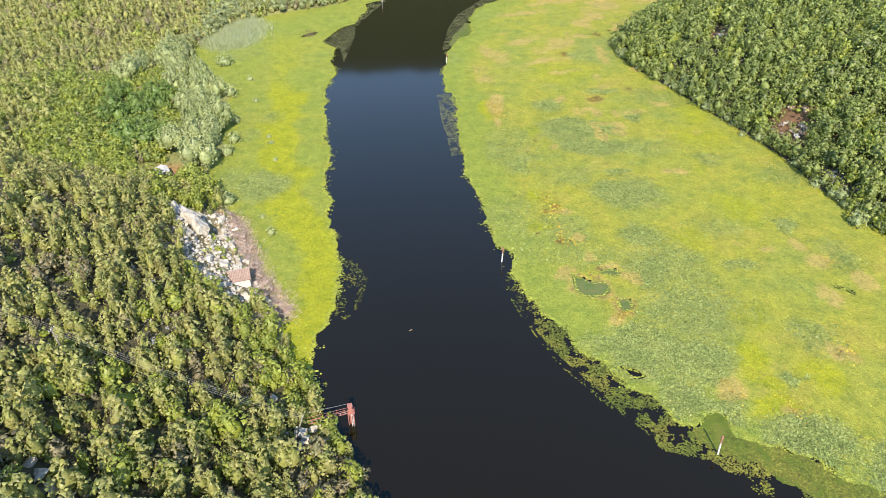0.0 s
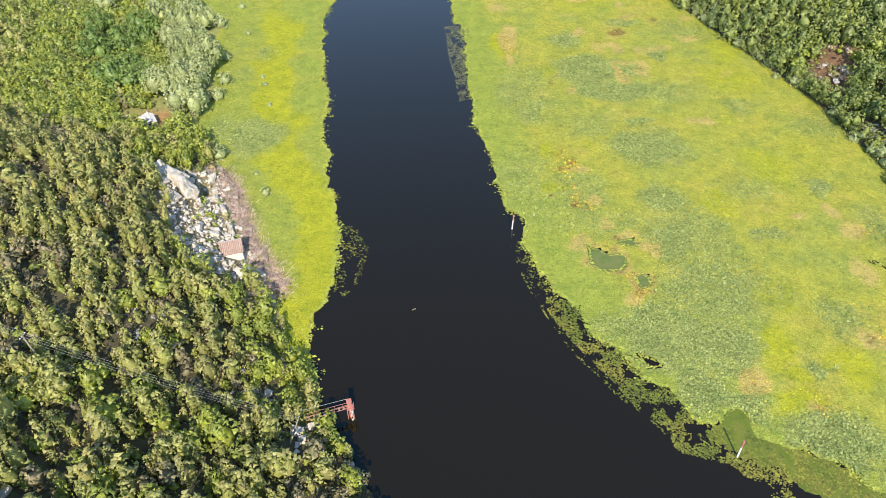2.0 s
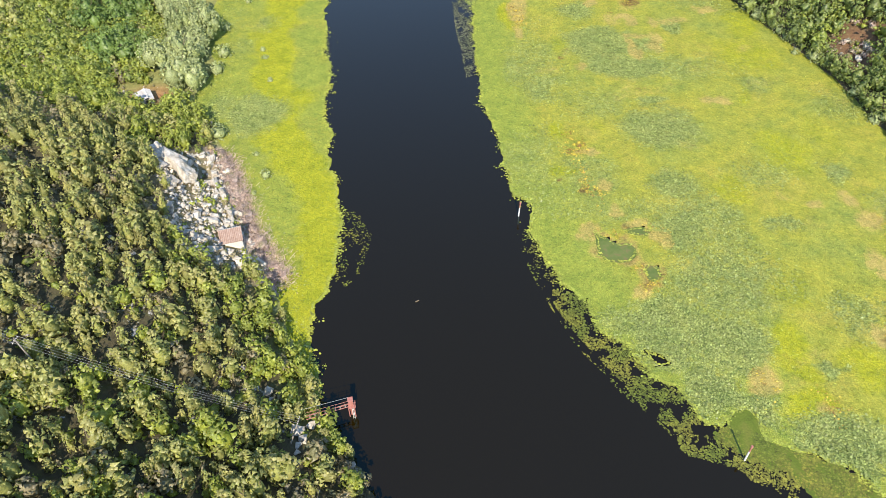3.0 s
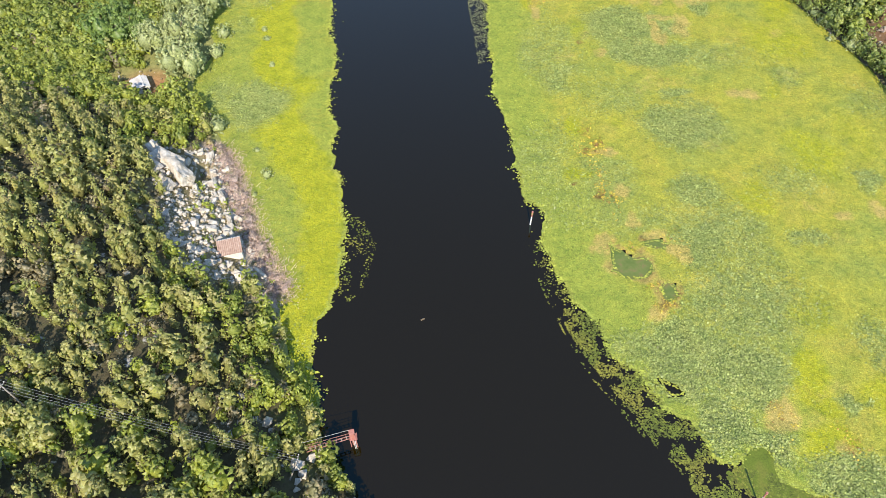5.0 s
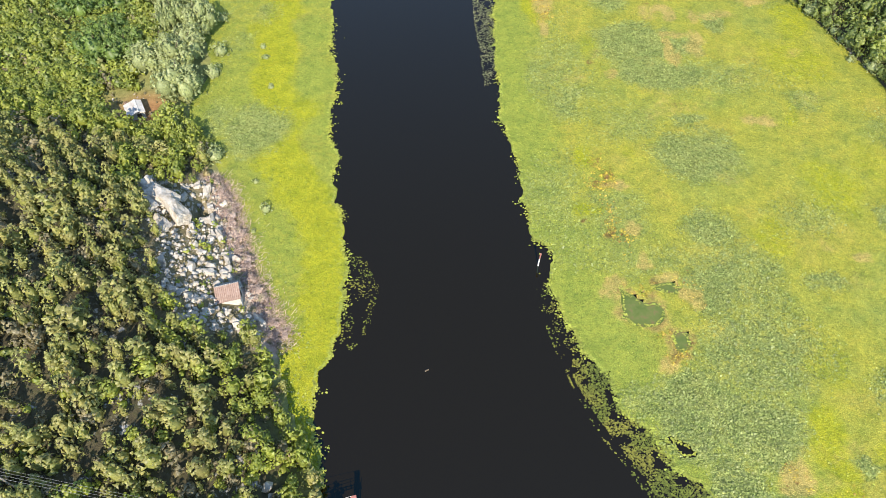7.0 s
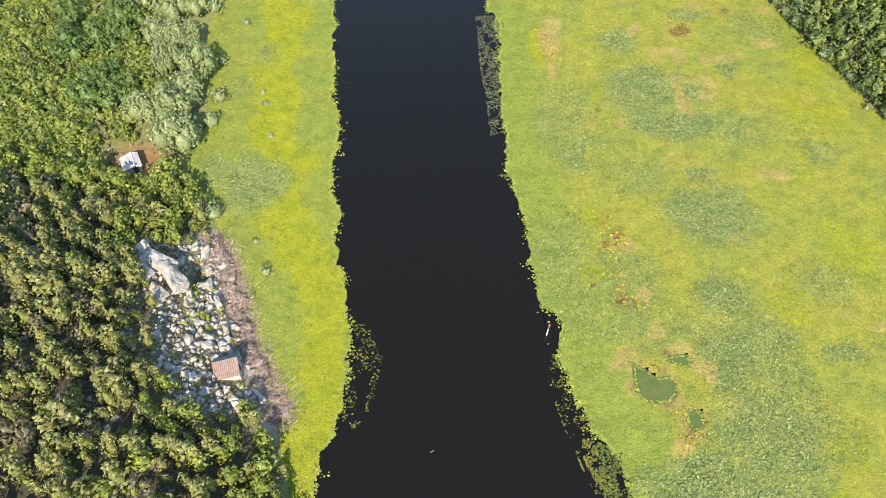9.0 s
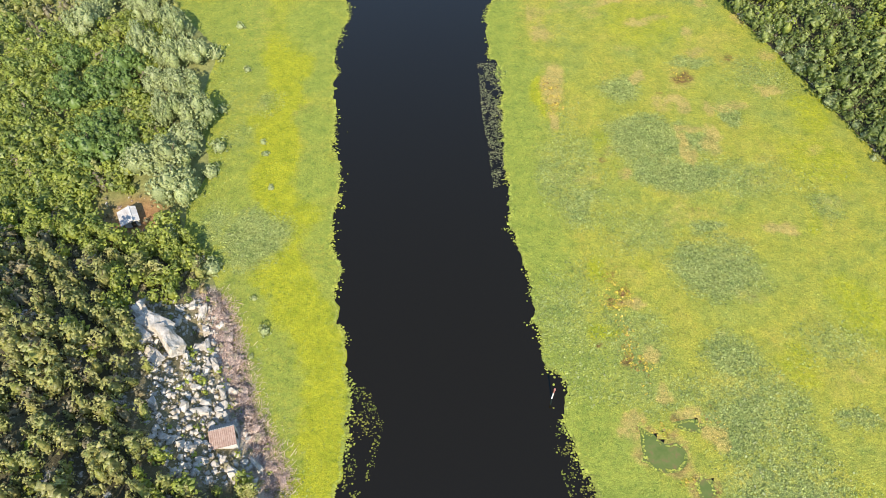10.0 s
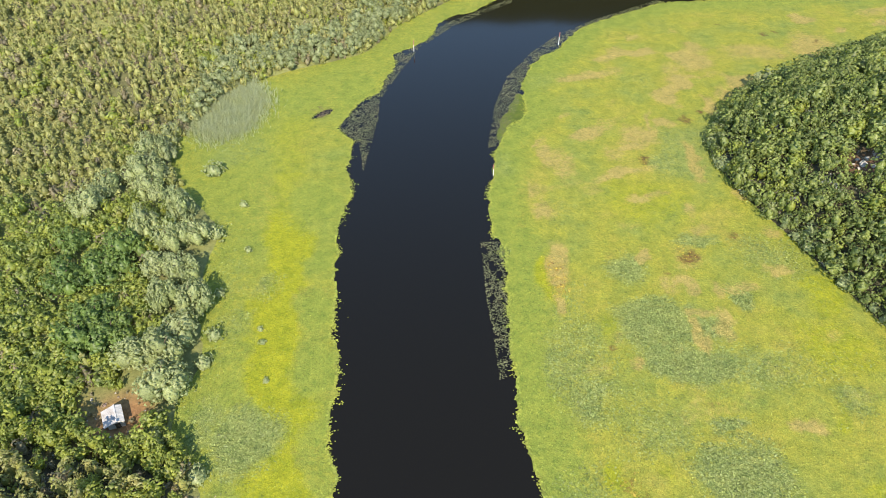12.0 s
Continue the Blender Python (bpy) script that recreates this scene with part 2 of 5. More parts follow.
def mat_material():
    """The closed lily carpet: leaf-sized cells, four kinds of growth by the patches on the mesh."""
    m, nodes, links, b = base_mat("closed carpet of floating lily leaves", 0.75)
    b.inputs["Specular IOR Level"].default_value = 0.25
    pos = nodes.new("ShaderNodeNewGeometry").outputs["Position"]
    cell, edge = nodes.new("ShaderNodeTexVoronoi"), nodes.new("ShaderNodeTexVoronoi")
    edge.feature = "DISTANCE_TO_EDGE"
    for v in (cell, edge):
        v.inputs["Scale"].default_value = 4.4
        links.new(pos, v.inputs["Vector"])
    rnd = nodes.new("ShaderNodeSeparateColor")
    links.new(cell.outputs["Color"], rnd.inputs[0])
    big = noise_node(nodes, links, 0.06, 6, 0.65, pos)
    mid = noise_node(nodes, links, 0.8, 6, 0.75, pos)
    col = ramp_out(nodes, links, big.outputs["Fac"], [(0.33, (0.29, 0.345, 0.075)), (0.43, (0.345, 0.37, 0.065)), (0.53, (0.39, 0.39, 0.055)), (0.64, (0.435, 0.395, 0.075))])
    growth = {"fresh": (0.305, 0.36, 0.06), "blue": (0.315, 0.355, 0.11), "yellow": (0.39, 0.405, 0.024), "tan": (0.49, 0.39, 0.12), "weed": (0.10, 0.135, 0.03), "brown": (0.20, 0.125, 0.04)}
    soft = math_node(nodes, links, "MULTIPLY", math_node(nodes, links, "SUBTRACT", mid.outputs["Fac"], 0.5), 3.2)
    for key, tone in growth.items():
        at = nodes.new("ShaderNodeAttribute")
        at.attribute_name = key
        f = math_node(nodes, links, "ADD", at.outputs["Fac"], math_node(nodes, links, "MULTIPLY", soft, math_node(nodes, links, "MULTIPLY", at.outputs["Fac"], 1.0)))
        f = ramp_out(nodes, links, f, [(0.25, (0, 0, 0)), (0.68, (1, 1, 1))])
        if key == "blue":
            tall = f
        col = mix_node(nodes, links, f, col, tone)
    drift = noise_node(nodes, links, 0.3, 5, 0.7, pos)
    col = mix_node(nodes, links, 1.0, col, ramp_out(nodes, links, drift.outputs["Fac"], [(0.32, (0.74, 0.82, 0.8)), (0.5, (1.0, 1.0, 1.0)), (0.68, (1.2, 1.14, 1.1))]), "MULTIPLY")
    leaf = ramp_out(nodes, links, rnd.outputs[0], [(0.0, (0.22, 0.28, 0.18)), (0.05, (0.3, 0.36, 0.26)), (0.10, (0.68, 0.72, 0.62)), (0.35, (0.9, 0.91, 0.88)), (0.75, (1.08, 1.08, 1.08)), (1.0, (1.4, 1.37, 1.45))])
    clump = noise_node(nodes, links, 1.1, 4, 0.7, pos)
    col = mix_node(nodes, links, 1.0, col, ramp_out(nodes, links, clump.outputs["Fac"], [(0.30, (0.62, 0.72, 0.7)), (0.42, (0.93, 0.97, 0.95)), (0.58, (1.05, 1.03, 1.0)), (0.72, (1.22, 1.12, 1.0))]), "MULTIPLY")
    # stronger light and dark from cell to cell where lotus leaves stand tall
    col = mix_node(nodes, links, math_node(nodes, links, "ADD", 0.42, math_node(nodes, links, "MULTIPLY", tall, 0.4)), col, leaf, "MULTIPLY")
    col = mix_node(nodes, links, 1.0, col, (0.925, 0.915, 0.88), "MULTIPLY")
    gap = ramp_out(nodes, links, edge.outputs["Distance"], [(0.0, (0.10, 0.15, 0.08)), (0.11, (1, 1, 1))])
    # shade between raised leaves painted in: dark rims, lightened centres
    leaf_shade = ramp_out(nodes, links, edge.outputs["Distance"], [(0.03, (0.22, 0.30, 0.18)), (0.18, (0.95, 0.98, 0.95)), (0.32, (1.36, 1.36, 1.45))])
    col = mix_node(nodes, links, 0.8, col, mix_node(nodes, links, tall, gap, leaf_shade), "MULTIPLY")
    links.new(col, b.inputs["Base Color"])
    tilt = math_node(nodes, links, "ADD", math_node(nodes, links, "MULTIPLY", rnd.outputs[1], 0.5), edge.outputs["Distance"])
    bump_node(nodes, links, tilt, 0.8, 0.16, b)
    return m


M_GROUND, M_WATER, M_POND, M_MAT = ground_material(), water_material(), pond_material(), mat_material()

# ---------------------------------------------------------------- plan (metres, x east, y north)
SHORE = [(25, -900), (21, -400), (18, -180), (10, -60), (2, 20), (-5, 45), (-10.5, 59), (-14.5, 66), (-20, 73), (-24, 81), (-28, 88), (-31, 95), (-33, 101), (-37.5, 110), (-43, 119.5), (-48, 131), (-52, 139),
         (-54, 144.5), (-60, 149), (-62, 158), (-60, 168), (-65, 181), (-68, 194), (-69, 209), (-80, 222), (-90, 234), (-93, 248), (-90, 262), (-84, 280), (-70, 292), (-55, 300), (-44, 308), (-36, 327),
         (-20, 348), (5, 372), (60, 392), (140, 400), (300, 390), (700, 395), (1500, 410), (3600, 420)]
WOODS = [(135, -900), (132, -400), (130, -120), (125, 40), (108, 100), (100, 126), (96, 138), (93, 150), (91, 163), (86, 178), (79, 196), (73, 212), (67, 226), (63.5, 238), (62.5, 248), (66, 260), (72, 268), (84, 281), (94, 288),
         (117, 302), (137, 311), (200, 325), (330, 325), (700, 320), (1500, 310), (3600, 300)]
EDGE_WEST = [(-20.2, 75.5), (-20.8, 78.5), (-22.8, 83.3), (-24.2, 88), (-24.6, 93.9), (-23.1, 97.7), (-22.3, 101), (-22.2, 106.5), (-22.4, 112), (-23.3, 119.5), (-25, 126.6), (-27.2, 134), (-27.9, 139.5), (-29.8, 146.6), (-31.2, 152), (-31.4, 157.3), (-30.9, 162.3), (-32.4, 171),
             (-34.4, 176.3), (-34.7, 181), (-35.8, 190), (-37.7, 200.6), (-39.2, 212), (-37.8, 223.5), (-40.5, 236.3), (-40.7, 247), (-42.4, 252), (-47, 256.8), (-46.4, 259.3), (-41.8, 273.9), (-37.2, 278.2), (-36, 287.2), (-33.5, 297.5), (-34.5, 306.5),
             (-27, 312.6), (-21.6, 324), (-20.5, 331), (-15.4, 338.2), (-8.9, 340.5), (-4, 346.7), (2.6, 353), (30, 372), (60, 386)]
EDGE_EAST_NEAR = [(120, -300), (112, -60), (98, 20), (84, 46), (70, 57), (60.8, 62.6), (57.1, 66.2), (53, 68.4), (48.1, 69.7), (46.2, 71.5), (45.7, 75.7), (42.8, 75.6), (42, 73.3), (37.8, 73.3), (36.3, 76.2), (35.1, 78.8), (32.6, 79.8), (31.2, 82), (29.8, 84.1), (28.6, 87.2), (25.9, 88.6),
                  (23.5, 92.2), (23, 96), (20.8, 98.5), (18.6, 101.2), (16.9, 105.4), (15.1, 109.8), (14, 114.4), (14.3, 120.5), (12, 122.8), (11, 125.8), (10.1, 131.3), (9.2, 137), (8, 143.5), (6.8, 149), (5.4, 154.2)]
EDGE_EAST_FAR = [(5, 161), (4.5, 167), (4, 176), (3.6, 190), (3, 205), (0.3, 210), (-0.3, 214.3), (-0.8, 224.6), (0.3, 234), (0.9, 244), (2.4, 250), (5, 259), (9.6, 264.7), (10.5, 268), (10, 279), (10.1, 285), (12.4, 294.6), (15.6, 302.4), (23, 310), (27, 317), (31.3, 325), (38, 331.6), (50, 340), (62, 348),
                 (68.6, 351), (81.5, 352.7), (150, 358), (300, 352)]
EDGE_EAST = EDGE_EAST_NEAR + EDGE_EAST_FAR
LAND_WEST = SHORE + [(3600, 3600), (-3600, 3600), (-3600, -900)]
LAND_EAST = WOODS + [(3600, -900)]
SCREE = [(-63.5, 128.5), (-56, 132.5), (-50, 134), (-46, 125), (-40.4, 115), (-36, 108), (-32.5, 103), (-32, 99), (-39.6, 98.3), (-46, 98.5), (-51, 104), (-54.5, 114), (-58, 120)]
YARD = [(-81.5, 153), (-79.5, 158.5), (-70.5, 159), (-66, 155), (-65.8, 150), (-68.5, 146), (-73, 144.5), (-76, 149)]


def curve(pts, step, wiggle=0.0, seed=0, most=400):
    """A smooth line through the points (Catmull-Rom), cut in steps, with a ragged edge."""
    p = np.array(pts, float)
    p = np.vstack([2 * p[0] - p[1], p, 2 * p[-1] - p[-2]])
    out = []
    for k in range(1, len(p) - 2):
        n = max(1, min(most, int(np.linalg.norm(p[k + 1] - p[k]) / step)))
        t = (np.arange(n) / n)[:, None]
        a, b, c, d = p[k - 1], p[k], p[k + 1], p[k + 2]
        out.append(0.5 * (2 * b + (c - a) * t + (2 * a - 5 * b + 4 * c - d) * t * t + (3 * b - a - 3 * c + d) * t ** 3))
    out = np.vstack(out + [p[-2:-1]])
    if wiggle:
        r = np.random.RandomState(seed)
        nrm = np.gradient(out, axis=0)[:, ::-1] * (1, -1)
        nrm /= np.linalg.norm(nrm, axis=1)[:, None] + 1e-9
        w = np.convolve(r.randn(len(out) + 8), np.ones(5) / 5, "same")[4:-4] * 1.6 + r.randn(len(out)) * 0.4
        out = out + nrm * (w * wiggle)[:, None]
    return out


def inside(poly, x, y):
    poly = np.asarray(poly, float)
    a, b = poly, np.roll(poly, -1, axis=0)
    x, y = np.asarray(x, float), np.asarray(y, float)
    odd = np.zeros(x.shape, bool)
    for (ax, ay), (bx, by) in zip(a, b):
        if ay != by:
            odd ^= ((ay > y) != (by > y)) & (x < (bx - ax) * (y - ay) / (by - ay) + ax)
    return odd


def nearest(line, x, y, closed=False):
    """The distance to a line, and the foot on it."""
    line = np.asarray(line, float)
    if closed:
        line = np.vstack([line, line[:1]])
    x, y = np.asarray(x, float), np.asarray(y, float)
    best, fx, fy = np.full(x.shape, 1e9), np.zeros(x.shape), np.zeros(x.shape)
    for (ax, ay), (bx, by) in zip(line[:-1], line[1:]):
        dx, dy = bx - ax, by - ay
        t = np.clip(((x - ax) * dx + (y - ay) * dy) / (dx * dx + dy * dy + 1e-12), 0, 1)
        px, py = ax + t * dx, ay + t * dy
        d = np.hypot(x - px, y - py)
        closer = d < best
        best = np.where(closer, d, best)
        fx, fy = np.where(closer, px, fx), np.where(closer, py, fy)
    return best, fx, fy


def vnoise(x, y, size, seed=0):
    """Smooth value noise between 0 and 1."""
    x, y = np.asarray(x, float) / size, np.asarray(y, float) / size
    i, j = np.floor(x), np.floor(y)
    u, v = x - i, y - j
    u, v = u * u * (3 - 2 * u), v * v * (3 - 2 * v)

    def h(a, b):
        s = np.sin(a * 127.1 + b * 311.7 + seed * 74.7) * 43758.5453
        return s - np.floor(s)

    return (h(i, j) * (1 - u) + h(i + 1, j) * u) * (1 - v) + (h(i, j + 1) * (1 - u) + h(i + 1, j + 1) * u) * v


SHORE_LINE, WOODS_LINE = curve(SHORE, 3.0, most=4), curve(WOODS, 3.0, most=4)
WEST_RING = np.vstack([SHORE_LINE, LAND_WEST[-3:]])
EAST_RING = np.vstack([WOODS_LINE, LAND_EAST[-1:]])


def land(x, y):
    """Metres inland on the west and on the east bank (below nought: out on the water)."""
    w, e = nearest(SHORE_LINE, x, y)[0], nearest(WOODS_LINE, x, y)[0]
    return np.where(inside(WEST_RING, x, y), w, -w), np.where(inside(EAST_RING, x, y), e, -e)


def ground(x, y):
    x, y = np.asarray(x, float), np.asarray(y, float)
    w, e = land(x, y)
    rough = (vnoise(x, y, 9, 1) - 0.5) * 2.2 + (vnoise(x, y, 4, 2) - 0.5) * 0.9 + (vnoise(x, y, 31, 3) - 0.5) * 6.0
    pit = 3.4 * np.exp(-((x + 51.4) / 2.0) ** 2 - ((y - 125.2) / 2.6) ** 2)
    slope = np.interp(y, [100, 116, 130, 140, 152, 175, 330, 360], [0.68, 0.62, 0.42, 0.30, 0.12, 0.09, 0.09, 0.2])
    d = np.maximum(w, 0)
    west = 70 * (1 - np.exp(-slope * d / 70)) + 0.4 * (1 - np.exp(-d / 1.2)) + rough * np.clip(d / 25, 0, 1) - pit
    west = west + np.clip((y - 420) * 0.42, 0, 285 + 40 * (vnoise(x, y, 260, 5) - 0.5)) * np.clip(d / 40, 0, 1)
    d = np.maximum(e, 0)
    east = 75 * (1 - np.exp(-0.6 * d / 75)) + 0.4 * (1 - np.exp(-d / 1.2)) + rough * np.clip(d / 18, 0, 1)
    out = np.minimum(-w, -e)
    bed = -0.5 * (1 - np.exp(-out / 1.0)) - np.minimum(out * 0.12, 2.5)
    return np.where(w > 0, west, np.where(e > 0, east, bed))


def height(x, y):
    return float(ground(np.array([x]), np.array([y]))[0])


# ---------------------------------------------------------------- mesh helpers
def mesh_of(name, verts, quads, mats, index=None, smooth=False):
    """A mesh from arrays; faces of one corner count."""
    me = bpy.data.meshes.new(name)
    verts, quads = np.asarray(verts, np.float32), np.asarray(quads, np.int32)
    n, k = quads.shape
    me.vertices.add(len(verts))
    me.vertices.foreach_set("co", verts.ravel())
    me.loops.add(n * k)
    me.loops.foreach_set("vertex_index", quads.ravel())
    me.polygons.add(n)
    me.polygons.foreach_set("loop_start", np.arange(n, dtype=np.int32) * k)
    for m in mats:
        me.materials.append(m)
    if index is not None:
        me.polygons.foreach_set("material_index", np.asarray(index, np.int32))
    if smooth:
        me.polygons.foreach_set("use_smooth", np.ones(n, bool))
    me.update(calc_edges=True)
    return me


def attribute(me, key, values):
    a = me.attributes.new(key, "FLOAT", "POINT")
    a.data.foreach_set("value", np.asarray(values, np.float32))


def part(name, bm, material, parent, label=""):
    me = bpy.data.meshes.new(name)
    bm.to_mesh(me)
    bm.free()
    me.materials.append(material)
    ob = new(name, me)
    ob.parent = parent
    return tagged(ob, label)


def thing(name, m, label, category, group="", kind=""):
    ob = new(name)
    ob.empty_display_size = 0.3
    ob.matrix_world = m
    return tagged(ob, label, category, group, kind)


def box(bm, size, m, bevel=0.0):
    made = bmesh.ops.create_cube(bm, size=1.0, matrix=m @ Matrix.Diagonal((*size, 1)))["verts"]
    if bevel:
        edges = {e for v in made for e in v.link_edges}
        bmesh.ops.bevel(bm, geom=list(edges), offset=bevel, segments=1, affect="EDGES")
    return bm


def boxed(size, m, bevel=0.0):
    return box(bmesh.new(), size, m, bevel)


def rod(bm, a, b, r1, r2=None, sides=8):
    a, b = Vector(a), Vector(b)
    m = Matrix.Translation((a + b) / 2) @ (b - a).to_track_quat("Z", "Y").to_matrix().to_4x4()
    bmesh.ops.create_cone(bm, cap_ends=True, segments=sides, radius1=r1, radius2=r1 if r2 is None else r2, depth=(b - a).length, matrix=m)
    return bm


def rodded(a, b, r1, r2=None, sides=8):
    return rod(bmesh.new(), a, b, r1, r2, sides)


# ---------------------------------------------------------------- ground and water
def axis(lo, hi, step, far):
    grow = np.cumsum(step * 1.28 ** np.arange(1, 40))
    grow = grow[grow < far]
    return np.r_[lo - grow[::-1], np.arange(lo, hi + step / 2, step), hi + grow]


GX, GY = axis(-214, 180, 2.0, 3000), axis(38, 392, 2.0, 2900)
XX, YY = np.meshgrid(GX, GY)
ZZ = ground(XX, YY)
NX, NY = len(GX), len(GY)
ids = np.arange(NX * NY).reshape(NY, NX)
quads = np.stack([ids[:-1, :-1], ids[:-1, 1:], ids[1:, 1:], ids[1:, :-1]], -1).reshape(-1, 4)
me = mesh_of("ground", np.stack([XX, YY, ZZ], -1).reshape(-1, 3), quads, [M_GROUND], smooth=True)
fx, fy = XX.ravel(), YY.ravel()
near_scree = np.where(inside(SCREE, fx, fy), 1.0, np.clip(1 - nearest(SCREE, fx, fy, True)[0] / 3.0, 0, 1))
near_yard = np.where(inside(YARD, fx, fy), 1.0, np.clip(1 - nearest(YARD, fx, fy, True)[0] / 2.5, 0, 1))
lw, le = land(fx, fy)
LITTER = [(-52, 134.5), (-48.6, 130), (-45.8, 123), (-42.8, 117), (-39.3, 110), (-36.3, 106.5), (-33.8, 102), (-32.3, 98.5)]
attribute(me, "litter", np.clip(1.7 - nearest(LITTER, fx, fy)[0] / 1.7, 0, 1))
attribute(me, "rock", near_scree)
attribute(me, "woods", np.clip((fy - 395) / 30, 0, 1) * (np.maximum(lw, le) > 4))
attribute(me, "dirt", np.maximum(near_yard, np.maximum(np.clip(1.2 - np.hypot((fx - 97) / 7, (fy - 172) / 13), 0, 1) * 0.4, np.clip(1.3 - np.hypot(fx - 90.5, fy - 223.5) / 4.5, 0, 1) * 0.4)))
attribute(me, "grass", np.clip(np.clip((fy - 140) / 20, 0, 1) * np.clip(vnoise(fx, fy, 14, 8) * 1.5 + 0.3, 0, 1) * (lw > 0) + np.clip(1.2 - lw / 4, 0, 1) * (lw > -3) * (vnoise(fx, fy, 5, 9) > 0.3), 0, 1))
tagged(new("ground", me), "rocky karst slopes with thin dry soil and grass", "ground", kind="structure")

water = bpy.data.meshes.new("water")
water.from_pydata([(-3300, -2800, 0), (3300, -2800, 0), (3300, 3200, 0), (-3300, 3200, 0)], [], [(0, 1, 2, 3)])
water.materials.append(M_WATER)
tagged(new("water", water), "dark still river water reflecting a blue sky", "river", kind="structure")

# ---------------------------------------------------------------- lily carpets
WEST_EDGE_LINE, EAST_EDGE_LINE = curve(EDGE_WEST, 0.5, 0.42, 5), curve(EDGE_EAST, 0.5, 0.4, 6)
WEST_MAT = np.vstack([WEST_EDGE_LINE, [(60, 420), (-60, 420), (-140, 300), (-140, 180), (-90, 130), (-60, 100), (-35, 76)]])
EAST_MAT = np.vstack([EAST_EDGE_LINE, [(300, 300), (200, 250), (200, -300)]])


def blob(cx, cy, rx, ry, seed, n=26, turn=0.0):
    """A ragged round outline."""
    r = np.random.RandomState(seed)
    a = np.linspace(0, 2 * np.pi, n, endpoint=False)
    k = 1 + 0.28 * np.convolve(np.tile(r.randn(n), 3), np.ones(3) / 3, "same")[n:2 * n]
    x, y = rx * k * np.cos(a), ry * k * np.sin(a)
    c, s = math.cos(turn), math.sin(turn)
    return np.stack([cx + c * x - s * y, cy + s * x + c * y], -1)


PONDS = [np.vstack([curve([(26.0, 113.2), (26.3, 109.5), (27.2, 106.3), (29.4, 105.7), (32.0, 105.8), (33.6, 108.2), (32.4, 110.2), (29.8, 110.2), (28.4, 111.6), (26.0, 113.2)], 0.5, 0.15, 9)]),
         blob(34.6, 113.6, 2.3, 1.3, 3), blob(35.4, 103.2, 1.4, 2.2, 4), blob(3.2, 203.6, 1.2, 2.6, 14)]
HOLES = [blob(31.1, 85.8, 0.9, 0.7, 5), blob(33.2, 84.5, 1.9, 1.0, 6, turn=-0.5), blob(80.4, 108.3, 1.6, 0.6, 7, turn=-0.5), blob(82.0, 107.0, 0.7, 0.9, 8), blob(-52.6, 266.0, 4.4, 1.5, 12, turn=0.85)]


def ellipse_sum(x, y, rows):
    out = np.zeros(np.shape(x))
    for cx, cy, rx, ry, k in rows:
        out = np.maximum(out, k * np.clip(1.6 - 1.1 * np.hypot((x - cx) / rx, (y - cy) / ry), 0, 1))
    return out


# patches of growth: x, y, half width, half length, strength
LOTUS_NEAR = [(35.7, 90.5, 7.2, 8, 1), (45, 87.7, 7.5, 6, 1), (39.9, 78.3, 4.4, 4.8, .9), (46, 75.4, 3.5, 3.6, .9), (28.8, 92.3, 4.8, 3.8, .6), (57.2, 69.8, 7, 5.4, 1), (75, 62, 12, 8, .9), (42, 113.2, 4.3, 6.4, .7), (44, 115.4, 3.9, 3.9, .8), (53.3, 118.6, 2.9, 2.3, .5),
              (62, 115.5, 3.3, 2.6, .6), (60.6, 83.4, 2.3, 1.2, .8), (68.9, 94.1, 4.8, 5.4, .5), (48, 101, 12, 9, .6), (78.6, 130.6, 3.5, 3.9, .7), (43.7, 127.3, 5.6, 4.9, .7), (27.2, 129.6, 7.3, 8.1, .45)]
LOTUS_FAR = [(44.8, 145.6, 8.3, 7.2, .9), (35.4, 181.1, 7.9, 7.4, 1), (41, 170.6, 9.8, 5.2, 1), (47.8, 180.4, 4.2, 2.9, .9), (56.1, 189.4, 1.9, 5.4, .8), (44.5, 186, 1.5, 2.2, .7), (32.5, 198.6, 4.6, 4.9, .8), (50.4, 208.7, 6.2, 2.7, .7), (14.4, 168.9, 4, 10.2, .5), (19.3, 160.8, 5, 6.7, .6),
             (47.3, 241.2, 4.7, 5.5, .6), (44.9, 156.7, 4.2, 2.6, .7), (70.1, 161.5, 4.8, 4.2, .5), (88, 155, 8, 7, .4), (63, 131, 9, 6, .45)]
DRY_NEAR = [(35.3, 114.5, 2.9, 2.2, .7), (38.4, 112.2, 2.4, 2, .9), (33, 99.4, 2, 2, .8), (48.4, 80.5, 2.7, 2.8, .9), (56.3, 75.3, 1.7, 1.3, .8), (71.9, 89.9, 1.9, 1.9, .9), (76.5, 105.5, 2.1, 3.9, .7), (79.4, 118, 2.2, 3.1, .9), (77.8, 123.9, 1.7, 2.3, .8), (71, 121.8, 1.6, 1.7, .9),
            (65.8, 123.9, 1.5, 1.5, .5), (31.2, 119.1, 1.8, 1.9, .9), (29.1, 127, 1.4, 1.7, .9), (27.7, 137.6, 2.4, 1, .9), (24.5, 112.5, 1.6, 2, .8), (86, 110, 2.6, 4, .8)]
